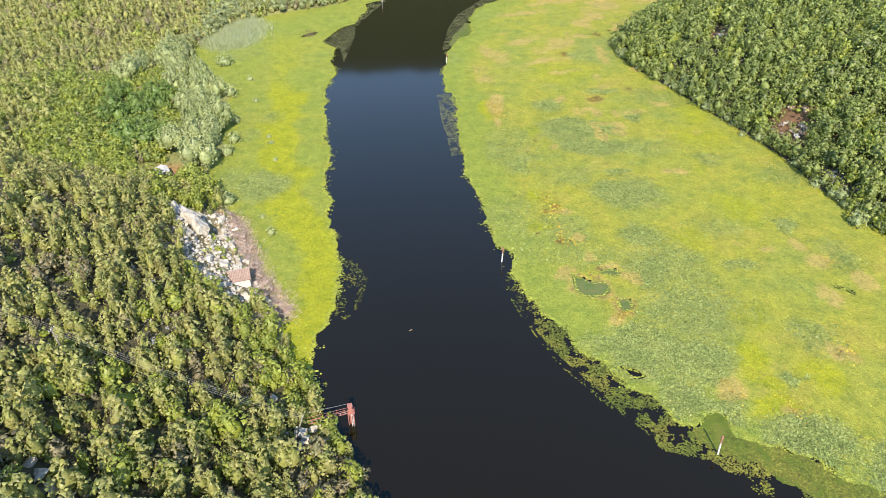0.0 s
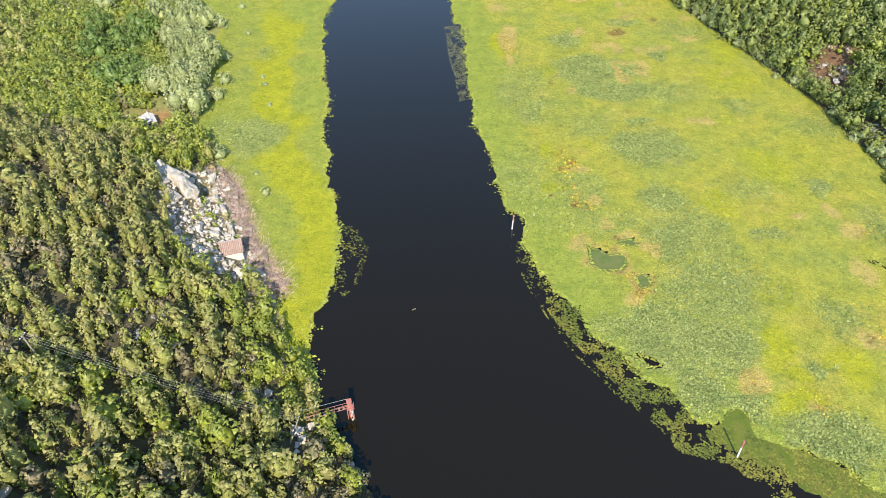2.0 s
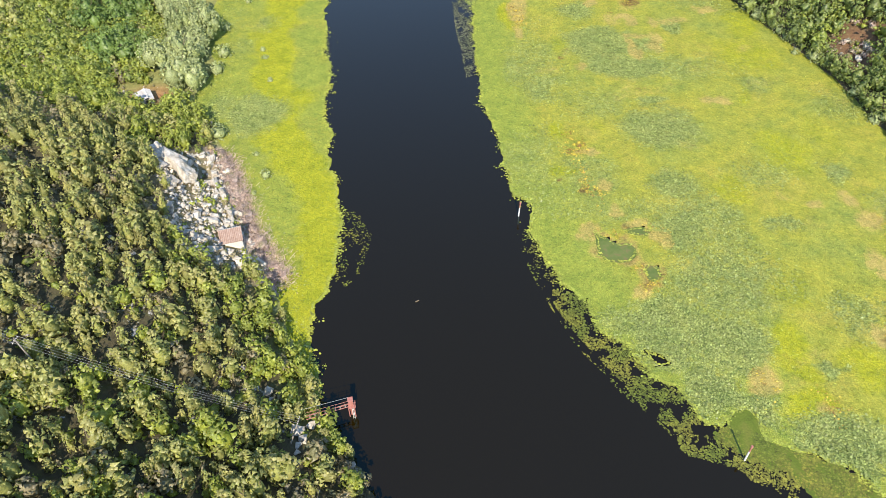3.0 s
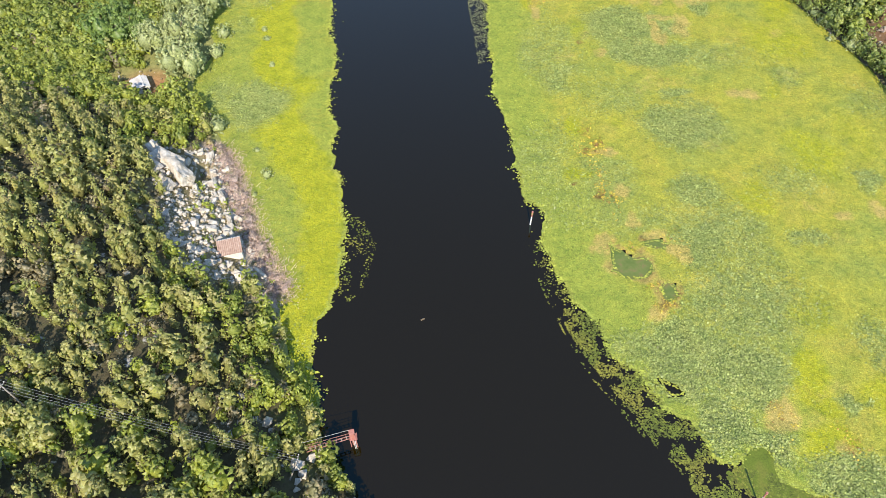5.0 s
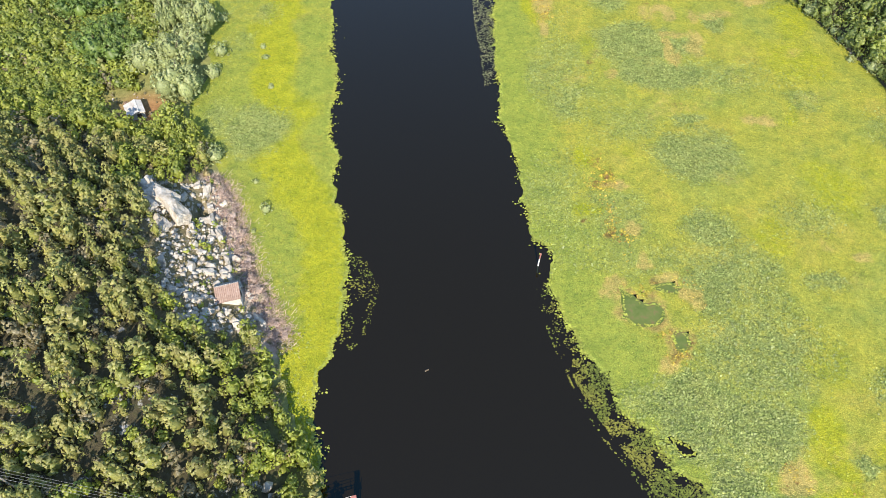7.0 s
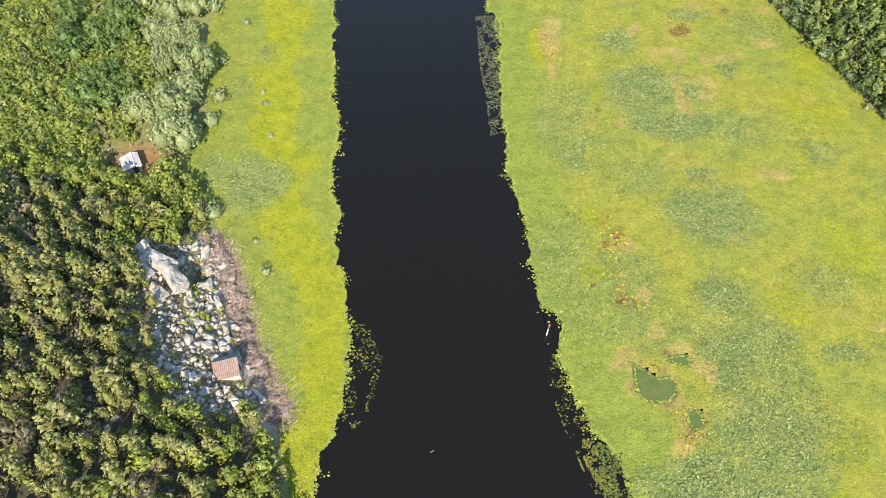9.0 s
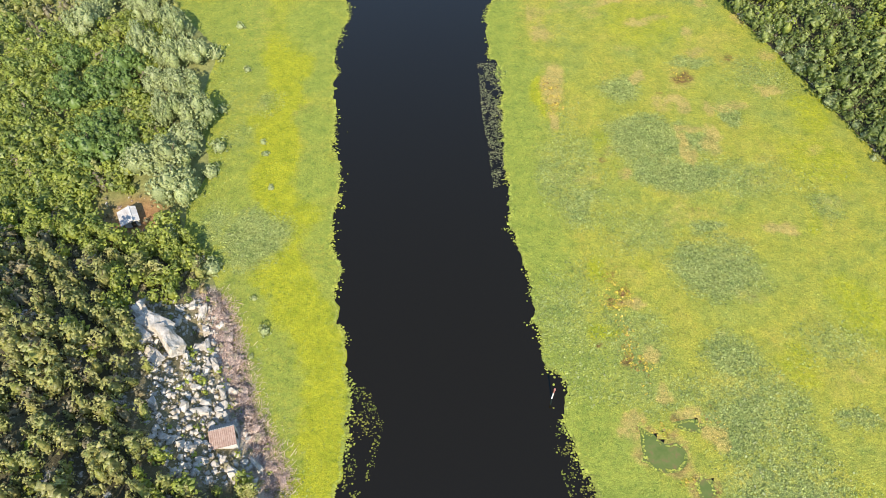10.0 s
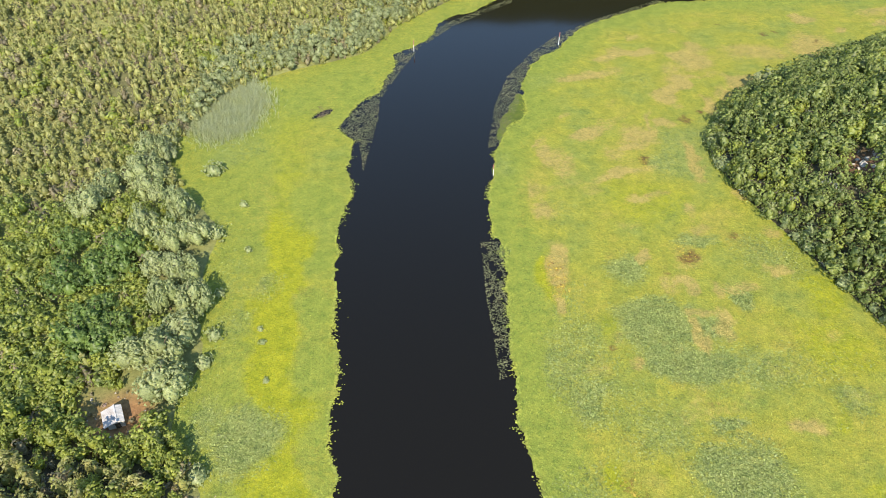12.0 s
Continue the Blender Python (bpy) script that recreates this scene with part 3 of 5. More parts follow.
DRY_MID = [(60.2, 156.8, 3.7, 1.7, .9), (29.7, 169.5, 2, 1.5, .7), (22.9, 169.9, 1.4, .7, .6), (15.7, 186.3, 1.3, 3.5, 1), (15.7, 199.1, 2.3, 8.8, .9), (35.5, 203.1, 1.7, 2.5, 1), (44.9, 193.4, 2.2, 2.8, .9), (44.6, 184.6, 3.7, 1, .9), (44.3, 179, 1.5, 4.9, 1), (49.9, 181.6, 2.4, 4.2, .8),
           (51.8, 191.9, 1.9, 2.8, .7), (40.5, 192.4, 1.9, 3.7, .6), (66.4, 198.8, 3.3, 2, .8), (57.7, 193, 5.1, 1.9, .6), (50.1, 220.7, 2.2, 4.1, .6)]
DRY_FAR = [(16, 243.9, 2.4, 6.3, .8), (19.7, 239.8, 3.9, 7.5, .6), (41.6, 255.4, 5, 6.1, .7), (46.8, 261.6, .9, 9.6, .7), (56.2, 242.8, 1.6, 9.8, .9), (69.3, 302.5, 6.2, 7.4, .8), (60.7, 295.3, 5.6, 6, .5), (68.4, 270.2, 2.2, 8.6, .9), (73.9, 280.6, 3.6, 5.5, .6), (112.9, 312.6, 7.8, 11.5, .8), (34.6, 245.7, 4, 5, .5), (91, 310, 12, 6, .6)]
EAST_YELLOW = [(12.9, 196.1, 2.3, 6.6, 1), (14.8, 188.9, 1.5, 2.7, 1), (71.9, 175.4, 9.7, 9.7, .6), (71.4, 206.7, 7.4, 8.6, .6), (25.6, 180, 3.6, 3.3, .6), (67.5, 160.1, 2.7, 4.1, .7), (74.8, 191.8, 5, 7.5, .6), (21.5, 144.6, 1.7, 2.8, 1), (23.2, 130.3, 3.1, 1.9, .9), (69.5, 137.2, 6.8, 9.6, .6), (55.9, 125.5, 5, 4.9, .6),
               (30.5, 145.7, 2.8, 3.6, .5), (55.6, 86.1, 2.8, 6.6, .95), (55, 76.5, 4.4, 2.7, .9), (58.4, 99.1, 3.5, 5.6, .6), (80, 144.3, 5, 11.2, .4), (66, 84, 4, 5, .7), (40, 225, 14, 14, .45)]
EAST_BROWN = [(47.2, 203, 2.7, 2, .9), (40.7, 197, 1.3, 1, .8), (60.5, 211.1, 2.1, 2.7, .7), (25.9, 175.3, 1.5, 1.6, .8), (42.8, 242, 1.6, 2.4, .8), (59, 264.3, 1.7, 2.5, .8), (64.3, 268.9, 1.7, 1.2, .9), (43.4, 161.3, 1.6, .7, .6), (98.6, 322.2, 1.5, 2.4, .9), (103.1, 325.5, 2, 2, .7), (115.1, 317.9, 1.5, 2.4, .8),
              (83, 330.5, 2.1, 1.5, .6), (25.4, 138.5, 1.1, 1.4, 1), (23.5, 144.6, .8, .7, .7), (20.4, 127.4, .6, .6, 1), (25.2, 124.4, 1, .9, 1), (84.6, 140.3, 6.1, 6.5, .3), (71.6, 89.9, 1.1, .6, .7), (46.8, 81.9, 1.6, .8, .5)]
WEST_BLUE = [(-46.6, 149.4, 6.6, 7.6, 1), (-56.5, 151.5, 3.5, 6.4, .6), (-52.3, 190.4, 3.7, 5.3, .55), (-56.1, 178.2, 3.3, 6.8, .4), (-61.5, 193.1, 5.5, 8.7, .3), (-39.5, 118.7, 2.5, 4.7, .35), (-74, 245, 10, 10, .4)]
WEST_FRESH = [(-41.4, 197.7, 4.3, 6, .9), (-39.3, 182.8, 4.4, 6.9, .9), (-36.8, 166.3, 4.9, 7.9, 1), (-33.7, 151, 3.8, 4.6, .7), (-47, 221, 9, 11, .8), (-62, 276, 14, 9, .7), (-45, 281, 8, 14, .8)]
WEST_STRIP = [(-27, 84), (-28, 94), (-26, 102), (-25.5, 112), (-29, 125), (-34, 134), (-40.4, 141.8), (-39.8, 149.2), (-39.5, 157), (-45.2, 163.4), (-46.7, 173.9), (-48.9, 185.4), (-47.5, 195.8), (-51.5, 208), (-52, 225), (-56, 236), (-60, 250), (-60, 262)]


def growth(x, y, west):
    wx = x + 2.6 * (vnoise(x, y, 5, 71) - 0.5) + 2.2 * (vnoise(x, y, 2.2, 72) - 0.5)
    y = y + 2.6 * (vnoise(x, y, 5, 73) - 0.5) + 2.2 * (vnoise(x, y, 2.2, 74) - 0.5)
    x = wx
    n1, n2 = vnoise(x, y, 17, 21), vnoise(x, y, 8, 22)
    if west:
        d = nearest(SHORE_LINE, x, y)[0]
        strip = np.clip(1.5 - nearest(WEST_STRIP, x, y)[0] / np.interp(y, [80, 96, 104, 128, 150, 240], [9, 8, 4.5, 4.5, 5.0, 6.5]), 0, 1)
        blue = np.maximum(ellipse_sum(x, y, WEST_BLUE), np.clip(1 - d / 13, 0, 1) * 0.3)
        fresh = np.maximum(ellipse_sum(x, y, WEST_FRESH), 0.35 + 0.3 * n1)
        yellow = strip * np.interp(y, [205, 235], [1, 0.4]) * (1 - 0.85 * ellipse_sum(x, y, WEST_FRESH)) * (1 - 0.95 * np.minimum(1, blue)) * (0.75 + 0.4 * n2)
        tan = np.clip(n2 * 2 - 1.5, 0, 1) * 0.35 * (d < 22)
        brown = ellipse_sum(x, y, [(-52.6, 264, 3, 1.5, .4), (-58, 170, 2, 3, .4), (-52, 177, 3, 2, .4)])
        weed = ellipse_sum(x, y, [(-24, 94, 2, 6, .2)])
    else:
        d = nearest(EAST_EDGE_LINE[::6], x, y)[0]
        fresh = np.clip(1.25 - d / 12, 0, 1) * np.interp(y, [70, 90, 300], [0.7, 1, 0.9])
        blue = np.maximum(ellipse_sum(x, y, LOTUS_NEAR + LOTUS_FAR), np.clip(n1 * 2.2 - 1.25, 0, 1) * 0.6)
        yellow = np.maximum(ellipse_sum(x, y, EAST_YELLOW), np.clip(n2 * 2 - 1.3, 0, 1) * 0.5) * (1 - 0.7 * np.minimum(1, blue))
        ring = np.zeros(np.shape(x))
        for p in PONDS[:3]:
            ring = np.maximum(ring, np.clip(1.1 - nearest(p, x, y, True)[0] / 1.5, 0, 1))
        far = np.clip((y - 175) / 80, 0, 1)
        streak = vnoise(x + y * 0.35, y * 1.6 - x * 0.5, 9, 31)
        tan = np.maximum(np.maximum(ellipse_sum(x, y, DRY_NEAR + DRY_MID + DRY_FAR), ring * 0.9), np.clip(streak * 2.2 - 1.35, 0, 1) * (0.45 + 1.0 * far) * (d > 10))
        brown = np.maximum(ellipse_sum(x, y, EAST_BROWN), ring * np.clip(n2 * 2 - 1, 0, 1))
        weed = np.zeros(np.shape(x))
    return {"fresh": fresh, "blue": blue, "yellow": yellow, "tan": tan, "weed": weed, "brown": brown * 0.72}


def carpet(name, ring, holes, x0, x1, y0, y1, step, west, label):
    xs, ys = np.arange(x0, x1, step), np.arange(y0, y1, step)
    gx, gy = np.meshgrid(xs, ys)
    shape = gx.shape
    gx, gy = gx.ravel().copy(), gy.ravel().copy()
    gx += np.random.RandomState(2).uniform(-0.2, 0.2, gx.size) * step
    d, px, py = nearest(ring, gx, gy, True)
    keep = inside(ring, gx, gy)
    for h in holes:
        hd, hx, hy = nearest(h, gx, gy, True)
        keep &= ~inside(h, gx, gy)
        closer = hd < d
        d, px, py = np.where(closer, hd, d), np.where(closer, hx, px), np.where(closer, hy, py)
    snap = d < 0.62 * step
    gx, gy = np.where(snap, px, gx), np.where(snap, py, gy)
    ok = (keep | snap).reshape(shape) & (ground(gx, gy) < 0.9).reshape(shape)
    full = (keep & ~snap).reshape(shape)
    i = np.arange(gx.size).reshape(shape)
    cell = ok[:-1, :-1] & ok[1:, :-1] & ok[:-1, 1:] & ok[1:, 1:] & (full[:-1, :-1] | full[1:, :-1] | full[:-1, 1:] | full[1:, 1:])
    q = np.stack([i[:-1, :-1], i[:-1, 1:], i[1:, 1:], i[1:, :-1]], -1)[cell]
    used = np.unique(q)
    back = np.full(gx.size, -1)
    back[used] = np.arange(len(used))
    gx, gy, snap = gx[used], gy[used], snap[used]
    z = np.where(snap, 0.02, 0.05 + 0.10 * vnoise(gx, gy, 2.3, 41))
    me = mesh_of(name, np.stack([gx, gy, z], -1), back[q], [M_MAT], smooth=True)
    for key, v in growth(gx, gy, west).items():
        attribute(me, key, v)
    return tagged(new(name, me), label, "water lilies", kind="stuff")


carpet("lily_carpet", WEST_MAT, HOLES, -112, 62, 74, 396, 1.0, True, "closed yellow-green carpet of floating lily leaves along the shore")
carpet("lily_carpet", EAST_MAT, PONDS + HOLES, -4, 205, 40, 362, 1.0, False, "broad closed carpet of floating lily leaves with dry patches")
carpet("lily_carpet", np.vstack([EAST_EDGE_LINE[:260], [(200, 42), (200, -200)]]), [], 60, 200, -200, 41, 4.0, False, "floating lily leaves by the wide bay")

for outline in PONDS:
    outline = outline.mean(0) + (outline - outline.mean(0)) * 1.18
    bm = bmesh.new()
    bm.faces.new([bm.verts.new((x, y, 0.012)) for x, y in outline])
    bmesh.ops.recalc_face_normals(bm, faces=bm.faces)
    me = bpy.data.meshes.new("pond")
    bm.to_mesh(me)
    bm.free()
    me.materials.append(M_POND)
    tagged(new("pond", me), "small murky green pond open in the lilies", "pond", kind="structure")


# loose pads along the edges and in the drowned fringes
def discs(name, x, y, radius, z, material, label, seed, tilt=0.12, sides=6):
    r = np.random.RandomState(seed)
    n = len(x)
    a = np.linspace(0, 2 * np.pi, sides, endpoint=False)[None, :] + r.uniform(0, 6.3, n)[:, None]
    rad = radius[:, None] * r.uniform(0.8, 1.15, (n, sides))
    dx, dy = rad * np.cos(a), rad * np.sin(a) * r.uniform(0.75, 1, n)[:, None]
    tx, ty = r.randn(n)[:, None] * tilt, r.randn(n)[:, None] * tilt
    v = np.stack([x[:, None] + dx, y[:, None] + dy, np.maximum(z[:, None] + dx * tx + dy * ty, 0.008)], -1).reshape(-1, 3)
    me = mesh_of(name, v, np.arange(n * sides).reshape(n, sides), [material])
    return tagged(new(name, me), label, "water lilies", kind="stuff")


def along(line, per_metre, spread, seed, side):
    """Points scattered on the water side of an edge line, thinning outwards, in clumps."""
    r = np.random.RandomState(seed)
    seg = np.linalg.norm(np.diff(line, axis=0), axis=1)
    n = int(seg.sum() * per_metre)
    k = r.choice(len(seg), n, p=seg / seg.sum())
    t = r.uniform(0, 1, n)[:, None]
    p = line[k] * (1 - t) + line[k + 1] * t
    d = line[k + 1] - line[k]
    nrm = np.stack([d[:, 1], -d[:, 0]], -1) / (seg[k][:, None] + 1e-9) * side
    clump = vnoise(p[:, 0], p[:, 1], 2.4, seed) ** 1.3 * 1.9
    off = r.exponential(1.0, n) * spread * clump - 0.5
    return p + nrm * off[:, None]


def in_ring(ring, n, seed):
    r = np.random.RandomState(seed)
    ring = np.asarray(ring)
    x, y = r.uniform(ring[:, 0].min(), ring[:, 0].max(), n), r.uniform(ring[:, 1].min(), ring[:, 1].max(), n)
    ok = inside(ring, x, y)
    return x[ok], y[ok]


r = np.random.RandomState(77)
vis = lambda line, lo, hi: line[(line[:, 1] > lo) & (line[:, 1] < hi)]  # noqa: E731
P = np.vstack([along(vis(WEST_EDGE_LINE, 76, 360), 24, 0.32, 11, 1), along(vis(EAST_EDGE_LINE, 50, 360), 23, 0.32, 12, -1)])
discs("loose_lily_pads", P[:, 0], P[:, 1], r.uniform(0.10, 0.24, len(P)), r.uniform(0.015, 0.12, len(P)), M_PAD, "loose yellow-green lily pads fraying into open water", 1)
rim = np.vstack([along(np.vstack([h, h[:1]]), 9, 0.5, 50 + k, 1) for k, h in enumerate(PONDS + HOLES)])
discs("pond_rim_pads", rim[:, 0], rim[:, 1], r.uniform(0.10, 0.2, len(rim)), r.uniform(0.03, 0.12, len(rim)), M_PAD, "lily pads round the rims of the ponds", 2)

FRINGES = [([(12, 117), (13.8, 112), (17, 104), (22, 97.5), (19, 93), (16.5, 96), (13, 104), (11.4, 111)], 8.0, 0.60),
           ([(17, 99), (22, 98), (26, 92), (32.5, 83.5), (37, 76), (41, 72.5), (47, 71.5), (57, 66), (63, 62), (76, 52), (62, 47), (47, 59), (41, 66), (34, 68), (29.5, 74.5), (26, 80.8), (21, 88), (17, 95.5)], 34.0, 0.44),
           ([(-2.8, 207), (2.6, 207), (3.6, 190), (4.0, 176), (4.4, 167), (1.7, 165), (0.4, 176), (-1.3, 189)], 14.0, 0.42),
           ([(-1.2, 248), (2, 249), (8, 270), (10, 286), (17, 305), (29, 321), (45, 335), (69, 350), (66, 354), (40, 336), (24, 322), (14, 308), (5, 290), (1, 272)], 13.0, 0.32),
           ([(-47, 258), (-39, 249), (-36, 236), (-35, 262), (-36, 274), (-31.5, 292), (-26, 311), (-14, 330), (8, 351), (8, 355), (-17, 332), (-33, 308), (-37, 284), (-42, 270)], 13.0, 0.36),
           ([(-22.5, 119), (-18, 117), (-16, 112), (-17, 103), (-20, 97.5), (-22.5, 99), (-21.5, 106)], 7.0, 0.5)]
fx, fy = [], []
for k, (ring, density, cut) in enumerate(FRINGES):
    ring = np.array(ring)
    area = (ring[:, 0].max() - ring[:, 0].min()) * (ring[:, 1].max() - ring[:, 1].min())
    x, y = in_ring(ring, int(area * density), 90 + k)
    if k == 1:
        cut = np.interp(nearest(EAST_EDGE_LINE[::4], x, y)[0], [0, 1.2, 2.5, 4.5, 6.5, 9], [0.30, 0.42, 0.34, 0.38, 0.58, 0.70])
    ok = vnoise(x, y, 1.9, 60 + k) * 0.7 + vnoise(x, y, 0.9, 70 + k) * 0.3 > cut * np.random.RandomState(k).uniform(0.7, 1.15, len(x))
    fx.append(x[ok])
    fy.append(y[ok])
fx, fy = np.concatenate(fx), np.concatenate(fy)
for name, pick, material, label, seed in (("drowned_weed_pads", fy < 150, M_WEED, "dull olive half-drowned pads in the channel margins", 3), ("faded_pads", fy >= 150, M_PAD_GLOSS, "pads in the far channel margins, sky gloss put into their greyish colour", 4)):
    n = int(pick.sum())
    discs(name, fx[pick], fy[pick], 0.07 + 0.15 * r.uniform(0, 1, n) ** 2, r.uniform(0.01, 0.03, n), material, label, seed, 0.03)

# the thick drowned weed between the open channel and the near carpet
WEED_RING = np.vstack([curve([(41, 72.6), (42.8, 75.2), (46.8, 75.2), (47.3, 71.5), (57, 66), (63, 62), (76, 51), (70, 48), (60, 55), (50, 62.3), (46, 66), (42, 68.3), (38.8, 71.5), (41, 72.6)], 0.4, 0.5, 31)])


def weed_sheet():
    m, nodes, links, b = base_mat("drowned weed under a skin of water", 0.55)
    pos = nodes.new("ShaderNodeNewGeometry").outputs["Position"]
    n, f = noise_node(nodes, links, 0.35, 5, 0.6, pos), noise_node(nodes, links, 4.0, 3, 0.6, pos)
    col = ramp_out(nodes, links, n.outputs["Fac"], [(0.35, (0.075, 0.105, 0.012)), (0.5, (0.10, 0.135, 0.014)), (0.65, (0.13, 0.145, 0.022))])
    links.new(mix_node(nodes, links, 0.5, col, ramp_out(nodes, links, f.outputs["Fac"], [(0.35, (0.6, 0.6, 0.6)), (0.65, (1.25, 1.25, 1.25))]), "MULTIPLY"), b.inputs["Base Color"])
    return m


bm = bmesh.new()
bm.faces.new([bm.verts.new((x, y, 0.008)) for x, y in WEED_RING[:-1]])
bmesh.ops.triangulate(bm, faces=bm.faces)
bmesh.ops.recalc_face_normals(bm, faces=bm.faces)
me = bpy.data.meshes.new("drowned_weed")
bm.to_mesh(me)
bm.free()
me.materials.append(weed_sheet())
tagged(new("drowned_weed", me), "sheet of dull green drowned weed at the channel margin", "water weed", kind="stuff")


FAR_WEED = curve([(2.4, 250), (5, 259), (9.8, 264.7), (10.5, 268), (10, 278), (7.5, 278), (5, 269), (3.2, 263), (1.4, 254), (2.4, 250)], 0.6, 0.3, 32)
bm = bmesh.new()
bm.faces.new([bm.verts.new((x, y, 0.008)) for x, y in FAR_WEED[:-1]])
bmesh.ops.triangulate(bm, faces=bm.faces)
bmesh.ops.recalc_face_normals(bm, faces=bm.faces)
me = bpy.data.meshes.new("drowned_weed")
bm.to_mesh(me)
bm.free()
me.materials.append(bpy.data.materials["drowned weed under a skin of water"])
tagged(new("drowned_weed", me), "dull green drowned weed in the far margin", "water weed", kind="stuff")
TRAIL = curve([(13.7, 104.2), (15.1, 99.9), (18.3, 92), (20.7, 86.9), (24.1, 82.2), (26.8, 78.1), (30.6, 74.4), (33.4, 70.7), (36, 68.4)], 0.5)
P = along(TRAIL, 9, 0.5, 13, -1)
P = P[vnoise(P[:, 0], P[:, 1], 1.6, 15) > 0.42]
discs("trailing_pads", P[:, 0], P[:, 1], r.uniform(0.06, 0.2, len(P)), r.uniform(0.01, 0.03, len(P)), M_WEED, "thin trail of olive pads off the weed margin", 14, 0.03)


# raised leaves that give the near carpets their grain
def leaf_field(name, ring, n, west, pick, material, label, seed, size):
    x, y = in_ring(ring, n, seed)
    g = growth(x, y, west)
    ok = (pick(g, x, y)) & (ground(x, y) < -0.1)
    for h in PONDS + HOLES:
        ok &= ~inside(h, x, y)
    x, y = x[ok], y[ok]
    rr = np.random.RandomState(seed)
    return discs(name, x, y, rr.uniform(*size, len(x)), rr.uniform(0.12, 0.30, len(x)), material, label, seed, 0.35, 5)


rq = np.random.RandomState(88)
RUST = [(25.0, 141, 1.6, 260), (24.2, 136.5, 1.4, 200), (26.5, 139.2, 1.2, 120), (26.8, 125.5, 1.3, 200), (25.6, 129.5, 1.2, 120), (28.4, 123, 1.1, 90), (14.6, 198, 1.6, 260), (15.6, 192, 1.5, 200), (34.2, 100.4, 1.0, 110), (33, 104.5, .8, 60), (30, 111, 1.6, 120), (46, 203, 1.6, 90), (48.6, 80.6, 1.4, 120), (58, 76.2, 1.5, 100), (73.4, 89.7, 1.6, 110), (82.5, 117, 2.0, 110), (38, 113.5, 1.4, 80), (43, 241, 1.8, 90)]
cx, cy = np.concatenate([a + rq.randn(n) * s * 0.8 for a, b, s, n in RUST]), np.concatenate([b + rq.randn(n) * s * 1.2 for a, b, s, n in RUST])
keep = ~inside(PONDS[0], cx, cy) & ~inside(PONDS[2], cx, cy) & (vnoise(cx, cy, 0.9, 91) > 0.42)
cx, cy = cx[keep], cy[keep]
discs("dying_lily_leaves", cx, cy, rq.uniform(0.09, 0.2, len(cx)), rq.uniform(0.16, 0.3, len(cx)), M_RUST, "dying yellow and rusty brown lily leaves in clusters", 89, 0.3, 5)

EAST_NEAR = np.vstack([vis(EAST_EDGE_LINE, 55, 215), [(80, 215), (100, 140), (100, 55)]])
WEST_NEAR = np.vstack([vis(WEST_EDGE_LINE, 78, 215), [(-72, 215), (-64, 175), (-62, 150), (-48, 128), (-30, 90)]])
blue_only = lambda g, x, y: np.minimum(g["blue"], 1) * (1 - g["tan"]) > np.random.RandomState(4).uniform(0.15, 1.0, len(x))  # noqa: E731
rest = lambda g, x, y: (g["blue"] < 0.5) & (g["tan"] + g["brown"] < 0.5)  # noqa: E731
leaf_field("raised_lotus_leaves", EAST_NEAR, 240000, False, blue_only, M_PAD_BLUE, "raised blue-green lotus leaves standing in patches", 201, (0.12, 0.20))
leaf_field("raised_lotus_leaves", WEST_NEAR, 60000, True, blue_only, M_PAD_BLUE, "raised blue-green lotus leaves in a round patch", 202, (0.12, 0.20))
leaf_field("raised_lily_leaves", EAST_NEAR, 28000, False, rest, M_PAD, "raised yellow-green lily leaves", 203, (0.08, 0.14))
leaf_field("raised_lily_leaves", WEST_NEAR, 5000, True, rest, M_PAD, "raised yellow-green lily leaves by the shore", 204, (0.09, 0.16))

# ---------------------------------------------------------------- trees
def leaf_quads(r, c, nrm, size, slim=0.62, spike=0.5):
    """Leaf and twig blades: some lie on the crown's skin, some stand out of it."""
    n = len(c)
    nrm = nrm / (np.linalg.norm(nrm, axis=1)[:, None] + 1e-9)
    flat = np.cross(nrm, r.randn(n, 3))
    out = nrm + r.randn(n, 3) * 0.45 + (0, 0, 0.35)
    u = np.where(r.uniform(0, 1, (n, 1)) < spike, out, flat)
    u /= np.linalg.norm(u, axis=1)[:, None] + 1e-9
    v = np.cross(u, nrm + r.randn(n, 3) * 0.5)
    v /= np.linalg.norm(v, axis=1)[:, None] + 1e-9
    w = np.cross(u, v)
    s = (size * r.uniform(0.6, 1.4, n))[:, None]
    return np.stack([c + u * s, c + v * s * slim + w * s * 0.2, c - u * s, c - v * s * slim + w * s * 0.2], 1).reshape(-1, 3), np.arange(4 * n).reshape(n, 4)


PINE_FORM = ([0, .12, .32, .55, .8, 1], [.45, .85, 1, .84, .52, .12])
ROUND_FORM = ([0, .15, .4, .65, .88, 1], [.5, .85, 1, .95, .66, .2])


